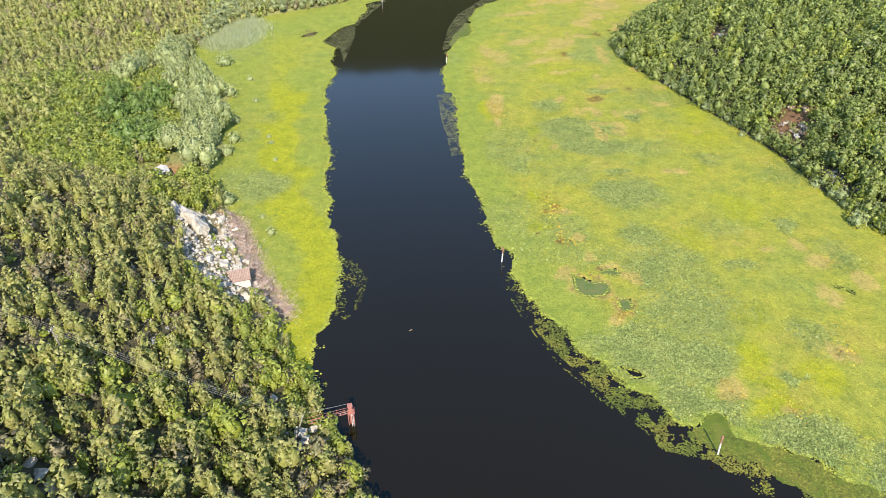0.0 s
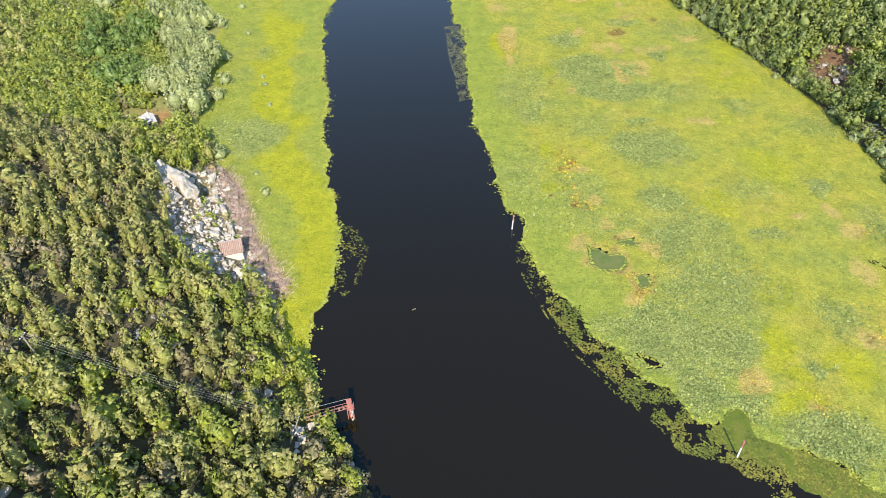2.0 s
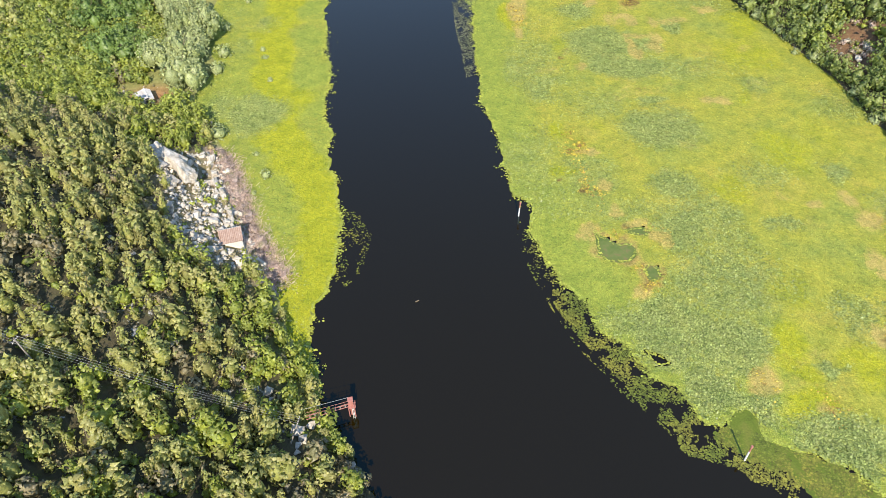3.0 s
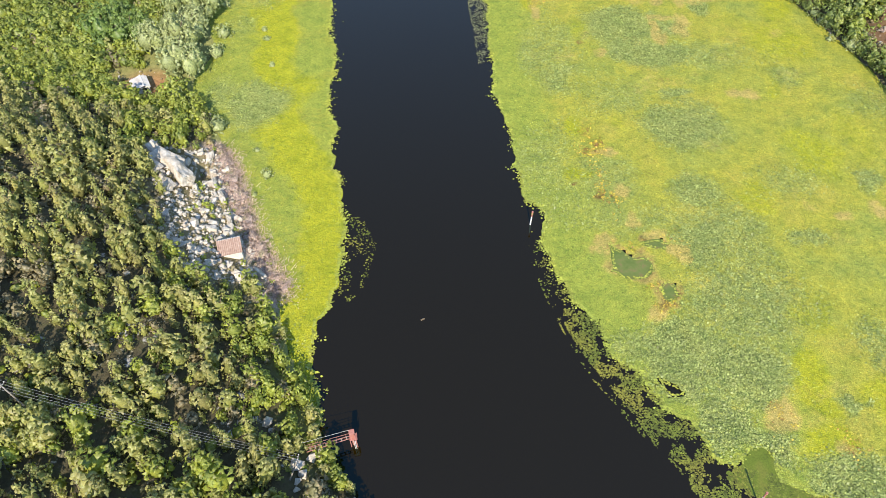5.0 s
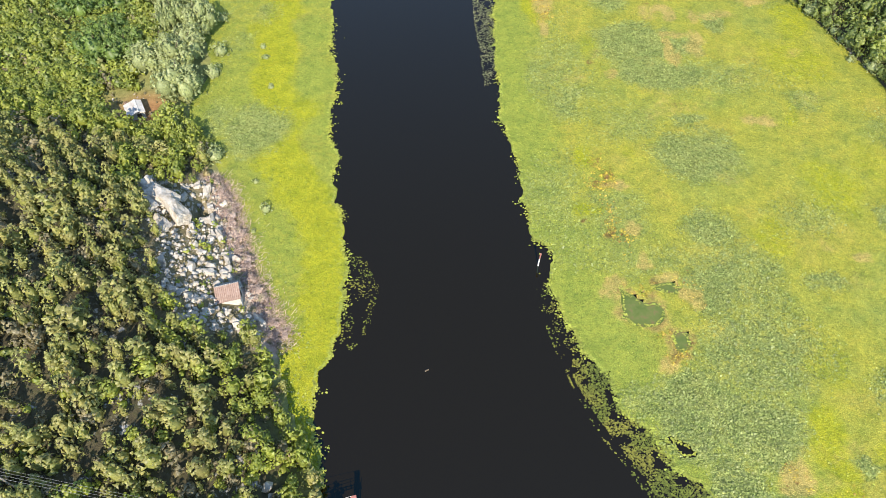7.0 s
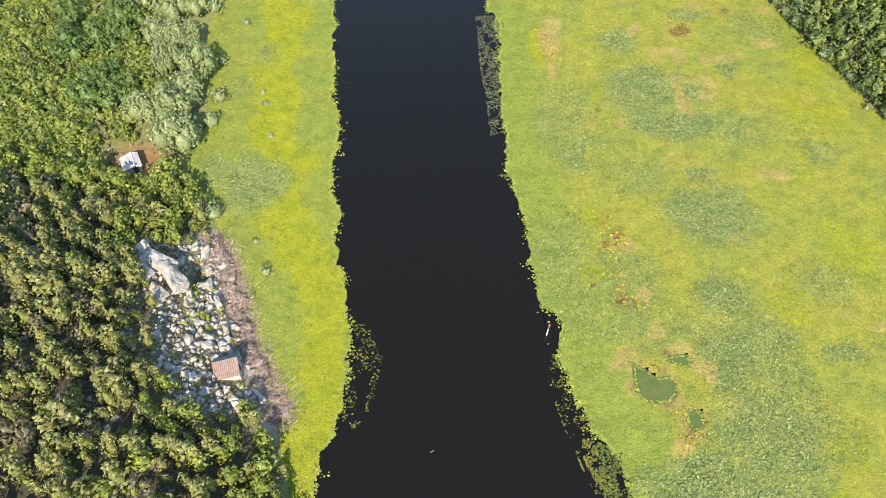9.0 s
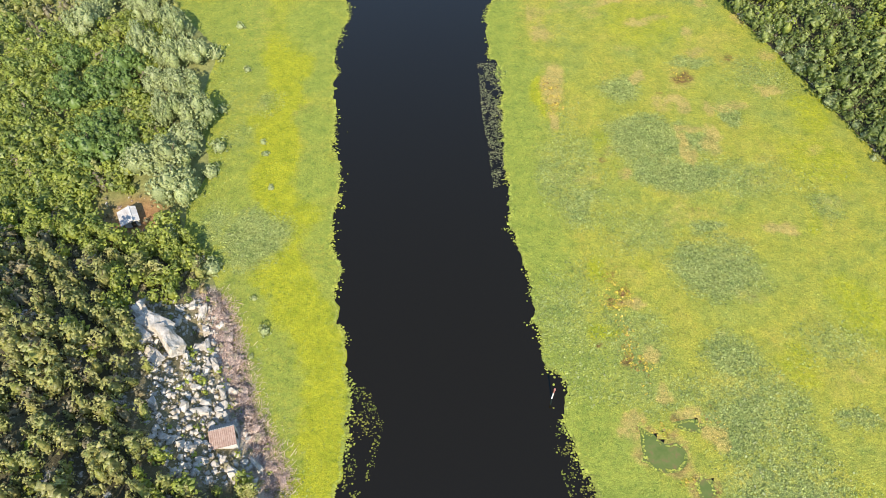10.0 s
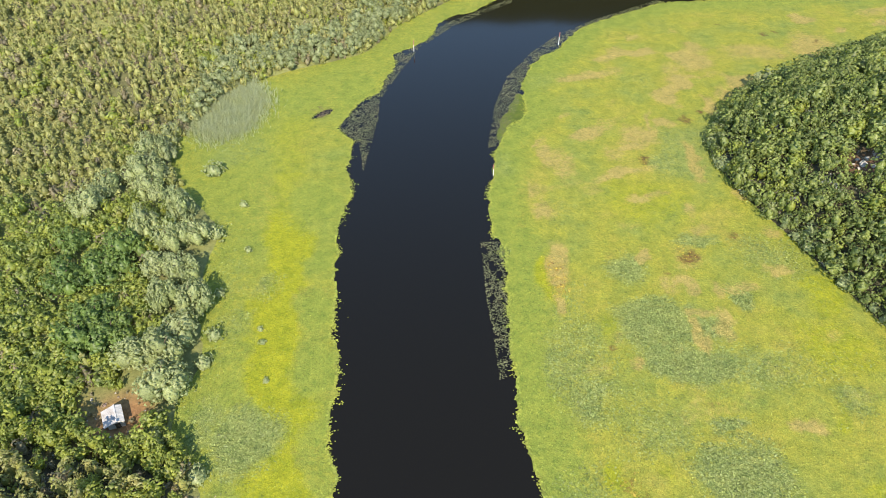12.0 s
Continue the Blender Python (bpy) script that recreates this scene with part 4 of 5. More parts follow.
def crown(r, h, rad, form, tufts, per, size, slim, low, spray, heart):
    """A dark leafy heart with tufts of foliage all round it; gaps open between the tufts."""
    nu, nv = (6, 3) if tufts > 15 else (5, 3)
    t = np.linspace(0, 1, nv + 1)[:, None]
    a = np.linspace(0, 2 * np.pi, nu, endpoint=False)[None, :] + (np.arange(nv + 1) % 2)[:, None] * np.pi / nu
    q = rad * heart * np.interp(t, *form) * r.uniform(0.8, 1.1, (nv + 1, nu))
    q[-1] *= 0.1
    z = h * (low + (1 - low) * (0.04 + 0.72 * t)) * np.ones_like(a)
    v = np.stack([q * np.cos(a), q * np.sin(a), z], -1).reshape(-1, 3)
    i = np.arange(nv * nu).reshape(nv, nu)
    j = np.roll(i, -1, axis=1)
    f = np.stack([i, j, j + nu, i + nu], -1).reshape(-1, 4)
    # tufts spiral up the crown, evenly but jittered, on a lobed outline
    k = np.arange(tufts)
    fine = np.linspace(0, 1, 60)
    run = np.cumsum(np.interp(fine, *form) + 0.2 + 0.9 * (fine > 0.8))
    tt = np.interp((k + r.uniform(0, 1, tufts)) / tufts, run / run[-1], fine)
    aa = k * 2.39996 + r.uniform(-0.6, 0.6, tufts)
    lobe = 1 + 0.22 * np.cos(2 * aa + r.uniform(0, 6.28)) + 0.16 * np.cos(3 * aa + 5 * tt + r.uniform(0, 6.28))
    out = rad * np.interp(tt, *form) * lobe * r.uniform(0.62, 1.05, tufts)
    c = np.stack([out * np.cos(aa), out * np.sin(aa), h * (low + (1 - low) * tt)], -1)
    n = (c - (0, 0, h * (low + 0.35 * (1 - low)))) / (rad, rad, h * 0.55)
    n = n / (np.linalg.norm(n, axis=1)[:, None] + 1e-9)
    s = (size * r.uniform(0.5, 1.45, tufts))[:, None]
    # every tuft is a small three-sided dome with loose leaves round it
    up = n * 0.75 + r.randn(tufts, 3) * 0.42 + (0, 0, 0.3)
    up /= np.linalg.norm(up, axis=1)[:, None]
    e1 = np.cross(up, r.randn(tufts, 3))
    e1 /= np.linalg.norm(e1, axis=1)[:, None] + 1e-9
    e2 = np.cross(up, e1)
    ring = [c + (e1 * math.cos(w) + e2 * math.sin(w)) * s * r.uniform(*((0.6, 1.5) if m % 2 else (0.3, 0.8)), (tufts, 1)) - up * s * (0.45 if m % 2 else 0.05) for m, w in enumerate(np.arange(6) * np.pi / 3)]
    dome = np.stack([c + up * s * r.uniform(0.35, 0.8, (tufts, 1))] + ring, 1).reshape(-1, 3)
    b = np.arange(tufts)[:, None] * 7
    dq = np.concatenate([b + np.array([0, 1 + m, 1 + (m + 1) % 6, 1 + (m + 2) % 6]) for m in (0, 2, 4)])
    if not per:
        return np.concatenate([v, dome]), np.concatenate([f, dq + len(v)])
    c, n, s = np.repeat(c, per, 0), np.repeat(up, per, 0), np.repeat(s, per, 0)
    d = n + r.randn(len(c), 3) * 0.6
    d /= np.linalg.norm(d, axis=1)[:, None] + 1e-9
    lv, lq = leaf_quads(r, c + d * s * r.uniform(0.6, 1.1, (len(c), 1)), d + r.randn(len(c), 3) * 0.3, s[:, 0] * 0.5, slim, spray)
    return np.concatenate([v, dome, lv]), np.concatenate([f, dq + len(v), lq + len(v) + len(dome)])


def clustered(r, clumps, tall, h, rad, *rest):
    """A crown of several billows: one on top, the others round it at different heights."""
    if clumps == 1:
        return crown(r, h, rad, *rest)
    vs, qs, count = [], [], 0
    turn = r.uniform(0, 6.28)
    for k in range(clumps):
        out = rad * (0.12 if k == 0 else r.uniform(0.5, 0.75))
        a = turn + 6.2832 * k / max(1, clumps - 1) + r.uniform(-0.4, 0.4)
        top = h if k == 0 else h * r.uniform(0.55, 0.9)
        wide = rad * (0.55 if k == 0 else r.uniform(0.36, 0.52))
        foot = max(0.0, top - tall * wide)
        v, q = crown(r, top - foot, wide, *rest)
        vs.append(v + (out * math.cos(a), out * math.sin(a), foot))
        qs.append(q + count)
        count += len(v)
    return np.concatenate(vs), np.concatenate(qs)


def trunk_arrays(h, r1, r2, limbs=(), sides=5):
    """Tapered stem and limbs as quads."""
    vs, qs = [], []
    for a, b, ra, rb in [((0, 0, -0.4), (0, 0, h), r1, r2), *limbs]:
        a, b = Vector(a), Vector(b)
        t = (b - a).to_track_quat("Z", "Y").to_matrix()
        base = len(vs)
        for p, rad in ((a, ra), (b, rb)):
            for s in range(sides):
                vs.append(p + t @ Vector((rad * math.cos(6.2832 * s / sides), rad * math.sin(6.2832 * s / sides), 0)))
        qs += [[base + s, base + (s + 1) % sides, base + sides + (s + 1) % sides, base + sides + s] for s in range(sides)]
    return np.array([tuple(v) for v in vs]), np.array(qs)


def limb_list(r, h, rad, n, thick):
    out = []
    for k in range(n):
        a, z = 6.28 * k / n + r.uniform(-0.4, 0.4), r.uniform(0.3, 0.6)
        out.append(((0, 0, h * z), (rad * 0.6 * math.cos(a), rad * 0.6 * math.sin(a), h * min(0.9, z + 0.25)), thick, thick * 0.35))
    return out


class Kind:
    """One sort of tree: a few grown shapes, each as crown and trunk arrays."""

    def __init__(self, name, material, shapes, seed, h, rad, form, tufts, per, size, slim=0.6, low=0.12, limbs=3, spray=0.3, heart=0.62, clumps=1, tall=2.3):
        self.name, self.material, self.shapes = name, material, []
        for k in range(shapes):
            r = np.random.RandomState(seed + k)
            hh, rr = h * r.uniform(0.88, 1.12), rad * r.uniform(0.88, 1.12)
            self.shapes.append((clustered(r, clumps, tall, hh, rr, form, tufts, per, size, slim, low, spray, heart), trunk_arrays(hh * 0.6, rad * 0.06 + 0.03, 0.03, limb_list(r, hh, rr * 0.8, limbs, rad * 0.03 + 0.01))))
        self.meshes = None

    def thing(self, k):
        """The k-th shape as a thing with its parts; meshes are shared."""
        if self.meshes is None:
            self.meshes = [(mesh_of("crown", *c, [self.material], smooth=False), mesh_of("trunk", *t, [M_BARK])) for c, t in self.shapes]
        ob = new(self.name)
        for key, me in zip(("crown", "trunk"), self.meshes[k]):
            p = new(key, me)
            p.parent = ob
        return ob


def plant(kind, x, y, r, low=0.8, high=1.25, label="", category="tree", group="", sink=0.1, z=None, wide=None):
    ob = kind.thing(r.randint(len(kind.shapes)))
    s = r.uniform(low, high)
    w = s if wide is None else wide * r.uniform(0.9, 1.1)
    ob.matrix_world = Matrix.LocRotScale((x, y, (height(x, y) if z is None else z) - sink), Euler((r.uniform(-.12, .12), r.uniform(-.12, .12), r.uniform(0, 6.28))), (w * r.uniform(0.8, 1.25), w * r.uniform(0.8, 1.25), s))
    return tagged(ob, label, category, group)


def wood(name, kinds, xs, ys, zs, which, low, high, label, seed, sink=0.15):
    """Uncountable trees as one mesh."""
    r = np.random.RandomState(seed)
    vs, qs, ms, count = [], [], [], 0
    mats = [k.material for k in kinds] + [M_BARK]
    for x, y, z, w in zip(xs, ys, zs, which):
        kind = kinds[w]
        (cv, cq), (tv, tq) = kind.shapes[r.randint(len(kind.shapes))]
        a, s, wide = r.uniform(0, 6.2832), r.uniform(low, high), r.uniform(0.85, 1.15)
        c, n = math.cos(a) * s * wide, math.sin(a) * s * wide
        cv = cv * (r.uniform(0.72, 1.28), r.uniform(0.72, 1.28), 1) + cv[:, 2:] * (r.uniform(-0.14, 0.14), r.uniform(-0.14, 0.14), 0)
        for v, q, m in ((cv, cq, w), (tv, tq, len(kinds))):
            p = np.stack([x + c * v[:, 0] - n * v[:, 1], y + n * v[:, 0] + c * v[:, 1], z - sink + s * v[:, 2]], -1)
            vs.append(p.astype(np.float32))
            qs.append(q + count)
            ms.append(np.full(len(q), m, np.int32))
            count += len(v)
    me = mesh_of(name, np.concatenate(vs), np.concatenate(qs), mats, np.concatenate(ms))
    return tagged(new(name, me), label, "woods", kind="stuff")


def sites(x0, x1, y0, y1, gap, seed):
    r = np.random.RandomState(seed)
    x, y = np.meshgrid(np.arange(x0, x1, gap), np.arange(y0, y1, gap * 0.87))
    x = x + (np.arange(x.shape[0]) % 2)[:, None] * gap / 2
    x, y = x.ravel() + r.uniform(-.42, .42, x.size) * gap, y.ravel() + r.uniform(-.42, .42, x.size) * gap
    return x, y


PINE = Kind("pine_tree", M_PINE, 10, 100, 5.2, 1.3, PINE_FORM, 72, 0, 0.25, 0.5, 0.06)
LEAFY = Kind("hornbeam_tree", M_LEAF, 8, 120, 4.2, 1.4, ROUND_FORM, 72, 0, 0.26, 0.7)
SCRUB = Kind("dry_shrub", M_DRY, 6, 140, 2.9, 1.2, ROUND_FORM, 44, 0, 0.24, 0.4)
PINE_FAR = Kind("pine_tree", M_PINE, 10, 160, 3.9, 1.45, PINE_FORM, 23, 0, 0.36, 0.5, limbs=0, spray=0.6)
LEAFY_FAR = Kind("hornbeam_tree", M_LEAF, 8, 180, 3.6, 1.7, ROUND_FORM, 36, 0, 0.34, 0.7, limbs=0)
PINE_DIST = Kind("pine_tree", M_PINE, 8, 164, 3.9, 1.45, PINE_FORM, 13, 0, 0.46, limbs=0)
LEAFY_DIST = Kind("hornbeam_tree", M_LEAF, 6, 184, 3.6, 1.7, ROUND_FORM, 14, 0, 0.55, limbs=0)
SCRUB_FAR = Kind("dry_shrub", M_DRY, 6, 190, 2.8, 1.3, ROUND_FORM, 16, 0, 0.36, 0.5, limbs=0)
OAK = Kind("oak_tree", M_OAK, 10, 200, 5.4, 2.45, ROUND_FORM, 64, 0, 0.37, 0.7, 0.2, limbs=0, heart=0.46)
PALE_OAK = Kind("downy_oak_tree", M_LEAF, 6, 210, 4.9, 2.3, ROUND_FORM, 62, 0, 0.36, 0.7, 0.2, limbs=0, heart=0.46)
FILLER = Kind("oak_tree", M_OAK, 8, 215, 6.0, 3.4, ROUND_FORM, 13, 0, 1.15, limbs=0, heart=0.66)
WILLOW = Kind("willow_tree", M_WILLOW, 6, 220, 8.4, 4.6, ROUND_FORM, 90, 1, 0.34, 0.35, 0.05, spray=0.7, heart=0.72, clumps=8)
ASH = Kind("ash_tree", M_ASH, 4, 240, 9.5, 6.0, ROUND_FORM, 80, 4, 0.42, 0.16, 0.1, spray=0.9, heart=0.6, clumps=7)
BUSH = Kind("willow_bush", M_WILLOW, 5, 260, 2.6, 1.6, ROUND_FORM, 60, 1, 0.26, 0.4, 0.02, spray=0.5, heart=0.74)
BUSH_FAR = Kind("willow_bush", M_SALLOW, 5, 280, 5.2, 2.8, ROUND_FORM, 24, 0, 0.40, 0.5, 0.02, limbs=0, spray=0.5, heart=0.78, clumps=4)
LOW_DRY = Kind("dry_shrub", M_DRY, 6, 290, 1.3, 0.9, ROUND_FORM, 9, 1, 0.28, 0.5, 0.0, limbs=0)
LOW_GREEN = Kind("green_shrub", M_LEAF, 6, 295, 1.4, 1.0, ROUND_FORM, 9, 1, 0.30, 0.7, 0.0, limbs=0)
rt = np.random.RandomState(5)
WILLOWS = [(-102, 210), (-100.5, 219), (-89.5, 218), (-79.5, 213), (-86, 204), (-77.5, 200), (-73.5, 203), (-78, 192), (-71.5, 190.5), (-72.5, 181.5), (-66.5, 180.5), (-66.5, 171), (-71.5, 164.5), (-67, 166), (-64, 158), (-94, 226), (-96, 238)]
WILLOWS = [(x + (0.6 if x > -95 else 0), y) for x, y in WILLOWS]
ASHES = [(-100, 197), (-91.5, 189.5), (-87, 196), (-86.5, 176), (-80, 171), (-85, 168.5), (-98, 186)]
for x, y in WILLOWS:
    plant(WILLOW, x, y, rt, 1.0, 1.35, "silvery green willow with a billowing crown on the shore", "tree", "willows on the shore", wide=0.86)
for x, y in ASHES:
    plant(ASH, x, y, rt, 0.8, 1.05, "dark green ash with feathery leaves among lighter scrub", "tree", "ashes behind the willows")
plant(WILLOW, -62.3, 147.6, rt, 0.5, 0.55, "small round silver-green willow beside the shed yard", "tree", "willows on the shore")
for x, y, s in [(-77.5, 232.5, 1.6), (-68.5, 206, 1.5), (-62, 186.3, .9), (-59.5, 173.6, 1.25), (-59.2, 166.3, 1.0), (-59.5, 201.5, .5), (-65.5, 219, .7), (-48.9, 173, .45), (-45.7, 163, .4), (-53, 141, 1.2), (-50.3, 176.5, .5), (-39.6, 127.7, .7), (-43.2, 135.1, .35), (-41.1, 122.8, .4), (-56.5, 141.5, .9), (94.5, 131.5, 1.5), (84.2, 176.8, 0.6)]:
    plant(BUSH, x, y, rt, s * 1.05, s * 1.25, "rounded grey-green willow bush standing in the lilies" if x < 0 else "rounded grey-green bush before the wooded slope", "bush", "bushes in the lilies", 0.25, max(0.05, height(x, y)))

TAKEN = np.array(WILLOWS + ASHES)
sx, sy = sites(-235, 60, 20, 384, 2.4, 7)
lw, le = land(sx, sy)
hill = np.clip(ground(sx, sy), 0, 45)
ok = (lw > -0.2) & (sx > -(66 + (sy - 60) * 0.525) * (1 - hill / 125) - 7) & (sy < 366) & ~inside(YARD, sx, sy) & (nearest(LITTER, sx, sy)[0] > 2.6)
scree_in = inside(SCREE, sx, sy)
ok &= ~((lw < 8) & (sy > 156) & (sy < 226))
ok &= ~(scree_in & (nearest(SCREE, sx, sy, True)[0] > 0.8))
for tx, ty in TAKEN:
    ok &= np.hypot(sx - tx, sy - ty) > 5.0
for tx, ty, tr in [(-27.8, 74.7, 1.5), (-22.3, 67.6, 1.9), (-21.5, 70.3, 1.7), (-20.5, 71.6, 1.2), (-53, 68, 1.2), (-47.5, 49, 2.6)]:
    ok &= np.hypot(sx - tx, sy - ty) > tr
ok &= rt.uniform(0, 1, len(sx)) < np.where(sy > 150, 0.9, 0.97)
sx, sy, lw = sx[ok], sy[ok], lw[ok]
sz = ground(sx, sy)
pick = rt.uniform(0, 1, len(sx)) + (vnoise(sx, sy, 16, 53) - 0.5) * 0.5
leafy = np.where((lw < 7) & (sy < 145), 0.6, np.where((sy > 140) & (sy < 215) & (lw < 45), 0.8, 0.07))
which = np.where(pick < leafy, 1, np.where(pick > 0.86, 2, 0))
order = np.argsort(sy)
near = order[:300]
LABELS = ["olive green young pine on the rocky slope", "bright green broadleaf tree on the rocky slope", "dry grey-green shrub on the rocky slope"]
for k in near:
    plant((PINE, LEAFY, SCRUB)[which[k]], sx[k], sy[k], rt, 0.55, 1.4, LABELS[which[k]], "shrub" if which[k] == 2 else "tree", "young trees on the slope", 0.15, sz[k])
mid = order[300:][sy[order[300:]] < 150]
far = order[300:][sy[order[300:]] >= 150]
wood("hillside_wood", [PINE, LEAFY, SCRUB], sx[mid], sy[mid], sz[mid], which[mid], 0.5, 1.4, "dense young pine and broadleaf wood on the slope", 61)
dist = far[sy[far] >= 250]
far = far[sy[far] < 250]
wood("distant_wood", [PINE_DIST, LEAFY_DIST, SCRUB_FAR], sx[dist], sy[dist], sz[dist], which[dist], 0.6, 1.3, "olive green scrub wood towards the far bend", 69)
wood("plain_wood", [PINE_FAR, LEAFY_FAR, SCRUB_FAR], sx[far], sy[far], sz[far], which[far], 0.6, 1.3, "open olive green scrub wood behind the river", 62)

# bright thicket between the willows and the pines
tx, ty = sites(-122, -66, 146, 222, 2.4, 19)
lw, le = land(tx, ty)
ok = (lw > 7) & ~inside(YARD, tx, ty) & (np.hypot((tx + 93) / 24, (ty - 186) / 36) < 1) & (rt.uniform(0, 1, len(tx)) < 0.92)
for qx, qy in TAKEN:
    ok &= np.hypot(tx - qx, ty - qy) > 4.6
for x, y, z in zip(tx[ok], ty[ok], ground(tx[ok], ty[ok])):
    plant(LEAFY_FAR, x, y, rt, 0.8, 1.3, "bright yellow-green broadleaf tree in the thicket behind the willows", "tree", "thicket behind the willows", 0.15, z)
for x, y, s in [(-77.2, 149.5, 1.25), (-75.3, 147.2, 0.7), (-66.5, 152.8, .5), (-69.6, 144.9, .9), (-18.6, 70.9, 1.25), (-17.2, 68.3, 0.9), (-16.3, 66.9, .8)]:
    plant(LEAFY, x, y, rt, s, s * 1.05, "bright green broadleaf tree " + ("beside the shed yard" if y > 100 else "leaning over the water"), "tree", "young trees on the slope")

# grey-green willows along the far shore
wx, wy = sites(-110, 20, 228, 372, 4.2, 9)
lw, le = land(wx, wy)
ok = (lw > 0.8) & (lw < np.interp(wy, [228, 262, 285, 300, 340], [7, 6, 13, 20, 14]))
for x, y, z in zip(wx[ok], wy[ok], ground(wx[ok], wy[ok])):
    plant(BUSH_FAR, x, y, rt, 0.7, 1.35, "grey-green sallow in the band along the far shore", "tree", "sallows of the far shore", 0.15, z)

# east bank
sx, sy = sites(58, 235, 60, 380, 2.75, 8)
lw, le = land(sx, sy)
ok = (le > -0.9) & (sx < (64 + (sy - 60) * 0.522) * (1 - np.clip(ground(sx, sy), 0, 50) / 130) + 14) & (sy < 352) & (np.hypot((sx - 96) / 4.5, (sy - 172) / 8.5) > 1) & (np.hypot(sx - 90.5, sy - 223.5) > 4.2)
sx, sy, le = sx[ok], sy[ok], le[ok]
sz = ground(sx, sy)
pick = rt.uniform(0, 1, len(sx)) + (vnoise(sx, sy, 14, 54) - 0.5) * 0.4
which = np.where((le < 3) & (pick < 0.22), 2, np.where(pick > 0.80, 1, 0))
order = np.argsort(le + np.abs(sy - 190) * 0.12)
E_LABELS = ["dark green oak on the wooded east bank", "lighter green broadleaf tree on the east bank", "grey-green bush at the foot of the east bank"]
for k in order[:200]:
    plant((OAK, PALE_OAK, BUSH)[which[k]], sx[k], sy[k], rt, (0.6, 0.6, 0.8)[which[k]], (1.25, 1.2, 1.3)[which[k]], E_LABELS[which[k]], "bush" if which[k] == 2 else "tree", "trees of the east bank", 0.2, sz[k])
foot = curve(WOODS[3:19], 1.9)
for x, y in foot:
    k = rt.randint(3)
    x, y = x + rt.uniform(0.0, 0.9), y + rt.uniform(-0.5, 0.5)
    plant((OAK, OAK, BUSH)[k], x, y, rt, (0.38, 0.45, 0.9)[k], (0.6, 0.7, 1.2)[k], "low bushy growth at the foot of the east wood", "bush", "foot of the east wood", 0.25, max(0.0, height(x, y)))
wood("east_wood", [OAK, PALE_OAK, BUSH_FAR], sx[order[200:]], sy[order[200:]], sz[order[200:]], which[order[200:]], 0.6, 1.3, "dense dark green oak wood on the east bank", 64)


# woods out of the camera's way
fx, fy = sites(-260, 250, -60, 440, 10.5, 12)
lw, le = land(fx, fy)
hill = np.clip(ground(fx, fy), 0, 50)
seen = (fx > -(66 + (fy - 60) * 0.525) * (1 - hill / 125) - 9) & (fx < (64 + (fy - 60) * 0.522) * (1 - hill / 130) + 15) & (fy > 18) & (fy < 362)
ok = (np.maximum(lw, le) > 2) & ~seen & ~((fy < 30) & (fy > -45) & (fx < 40) & (fx > -110))
wood("outer_wood", [FILLER], fx[ok], fy[ok], ground(fx[ok], fy[ok]), np.zeros(ok.sum(), int), 0.7, 1.2, "olive green woods on the slopes round the river", 67)
nx, ny = sites(-110, 30, -45, 22, 5.6, 13)
ok = land(nx, ny)[0] > 0.5
wood("slope_wood", [FILLER], nx[ok], ny[ok], ground(nx[ok], ny[ok]), np.zeros(ok.sum(), int), 0.55, 0.9, "young pine wood on the near slope", 68)


# ---------------------------------------------------------------- reeds
def reeds(name, x, y, tall, material, label, seed, wide=0.05, lean=0.22):
    r = np.random.RandomState(seed)
    n = len(x)
    h, a = tall * r.uniform(0.6, 1.2, n), r.uniform(0, 6.28, n)
    dx, dy = np.cos(a) * wide, np.sin(a) * wide
    lx, ly = r.randn(n) * lean * h, r.randn(n) * lean * h
    z = np.maximum(ground(x, y), -0.1) - 0.05
    v = np.stack([np.stack([x - dx, y - dy, z], -1), np.stack([x + dx, y + dy, z], -1), np.stack([x + dx * .6 + lx, y + dy * .6 + ly, z + h], -1), np.stack([x - dx * .6 + lx, y - dy * .6 + ly, z + h], -1)], 1).reshape(-1, 3)
    return tagged(new(name, mesh_of(name, v, np.arange(4 * n).reshape(n, 4), [material])), label, "reeds", kind="stuff")


x, y = in_ring([(-98, 270), (-91, 287), (-80, 284), (-72, 273), (-73, 262), (-74, 255), (-83, 248), (-92, 256)], 32000, 301)
x, y = x + rt.randn(len(x)) * 2.4, y + rt.randn(len(x)) * 2.4
reeds("reed_bed", x, y, 1.7, M_REED, "pale grey-green reed bed at the edge of the lilies", 302, 0.06, 0.5)
P = along(curve([(-51.3, 134.5), (-47.8, 130), (-45, 123), (-42, 117), (-38.5, 110), (-35.5, 106.5), (-33, 102), (-31.5, 98.5)], 0.5), 240, 0.0, 303, 1)
P = P + np.random.RandomState(4).randn(len(P), 2) * (1.25, 1.0) + (-0.1, 0.0)
reeds("dead_reed_strip", P[:, 0], P[:, 1], 0.55, M_DEAD, "strip of dead pinkish brown reeds below the rocks", 304, 0.07, 1.4)


DEAD = Kind("dead_shrub", M_DEAD, 5, 270, 0.9, 1.2, ROUND_FORM, 22, 5, 0.3, 0.22, 0.0, limbs=2, spray=0.8)
for k, (x, y) in enumerate(curve([(-51.8, 134), (-48.5, 129.5), (-45.7, 123), (-42.7, 117), (-39.2, 110), (-36.2, 106.5), (-33.8, 102.5), (-32.6, 100)], 0.85)):
    plant(DEAD, x + 0.4 + rt.randn() * 0.7, y + rt.randn() * 0.5, rt, 0.45, 0.9, "low dead pinkish brown shrub at the foot of the rocks", "shrub", "dead shrubs by the lilies", 0.05, max(0.1, height(x, y)), 1.15)
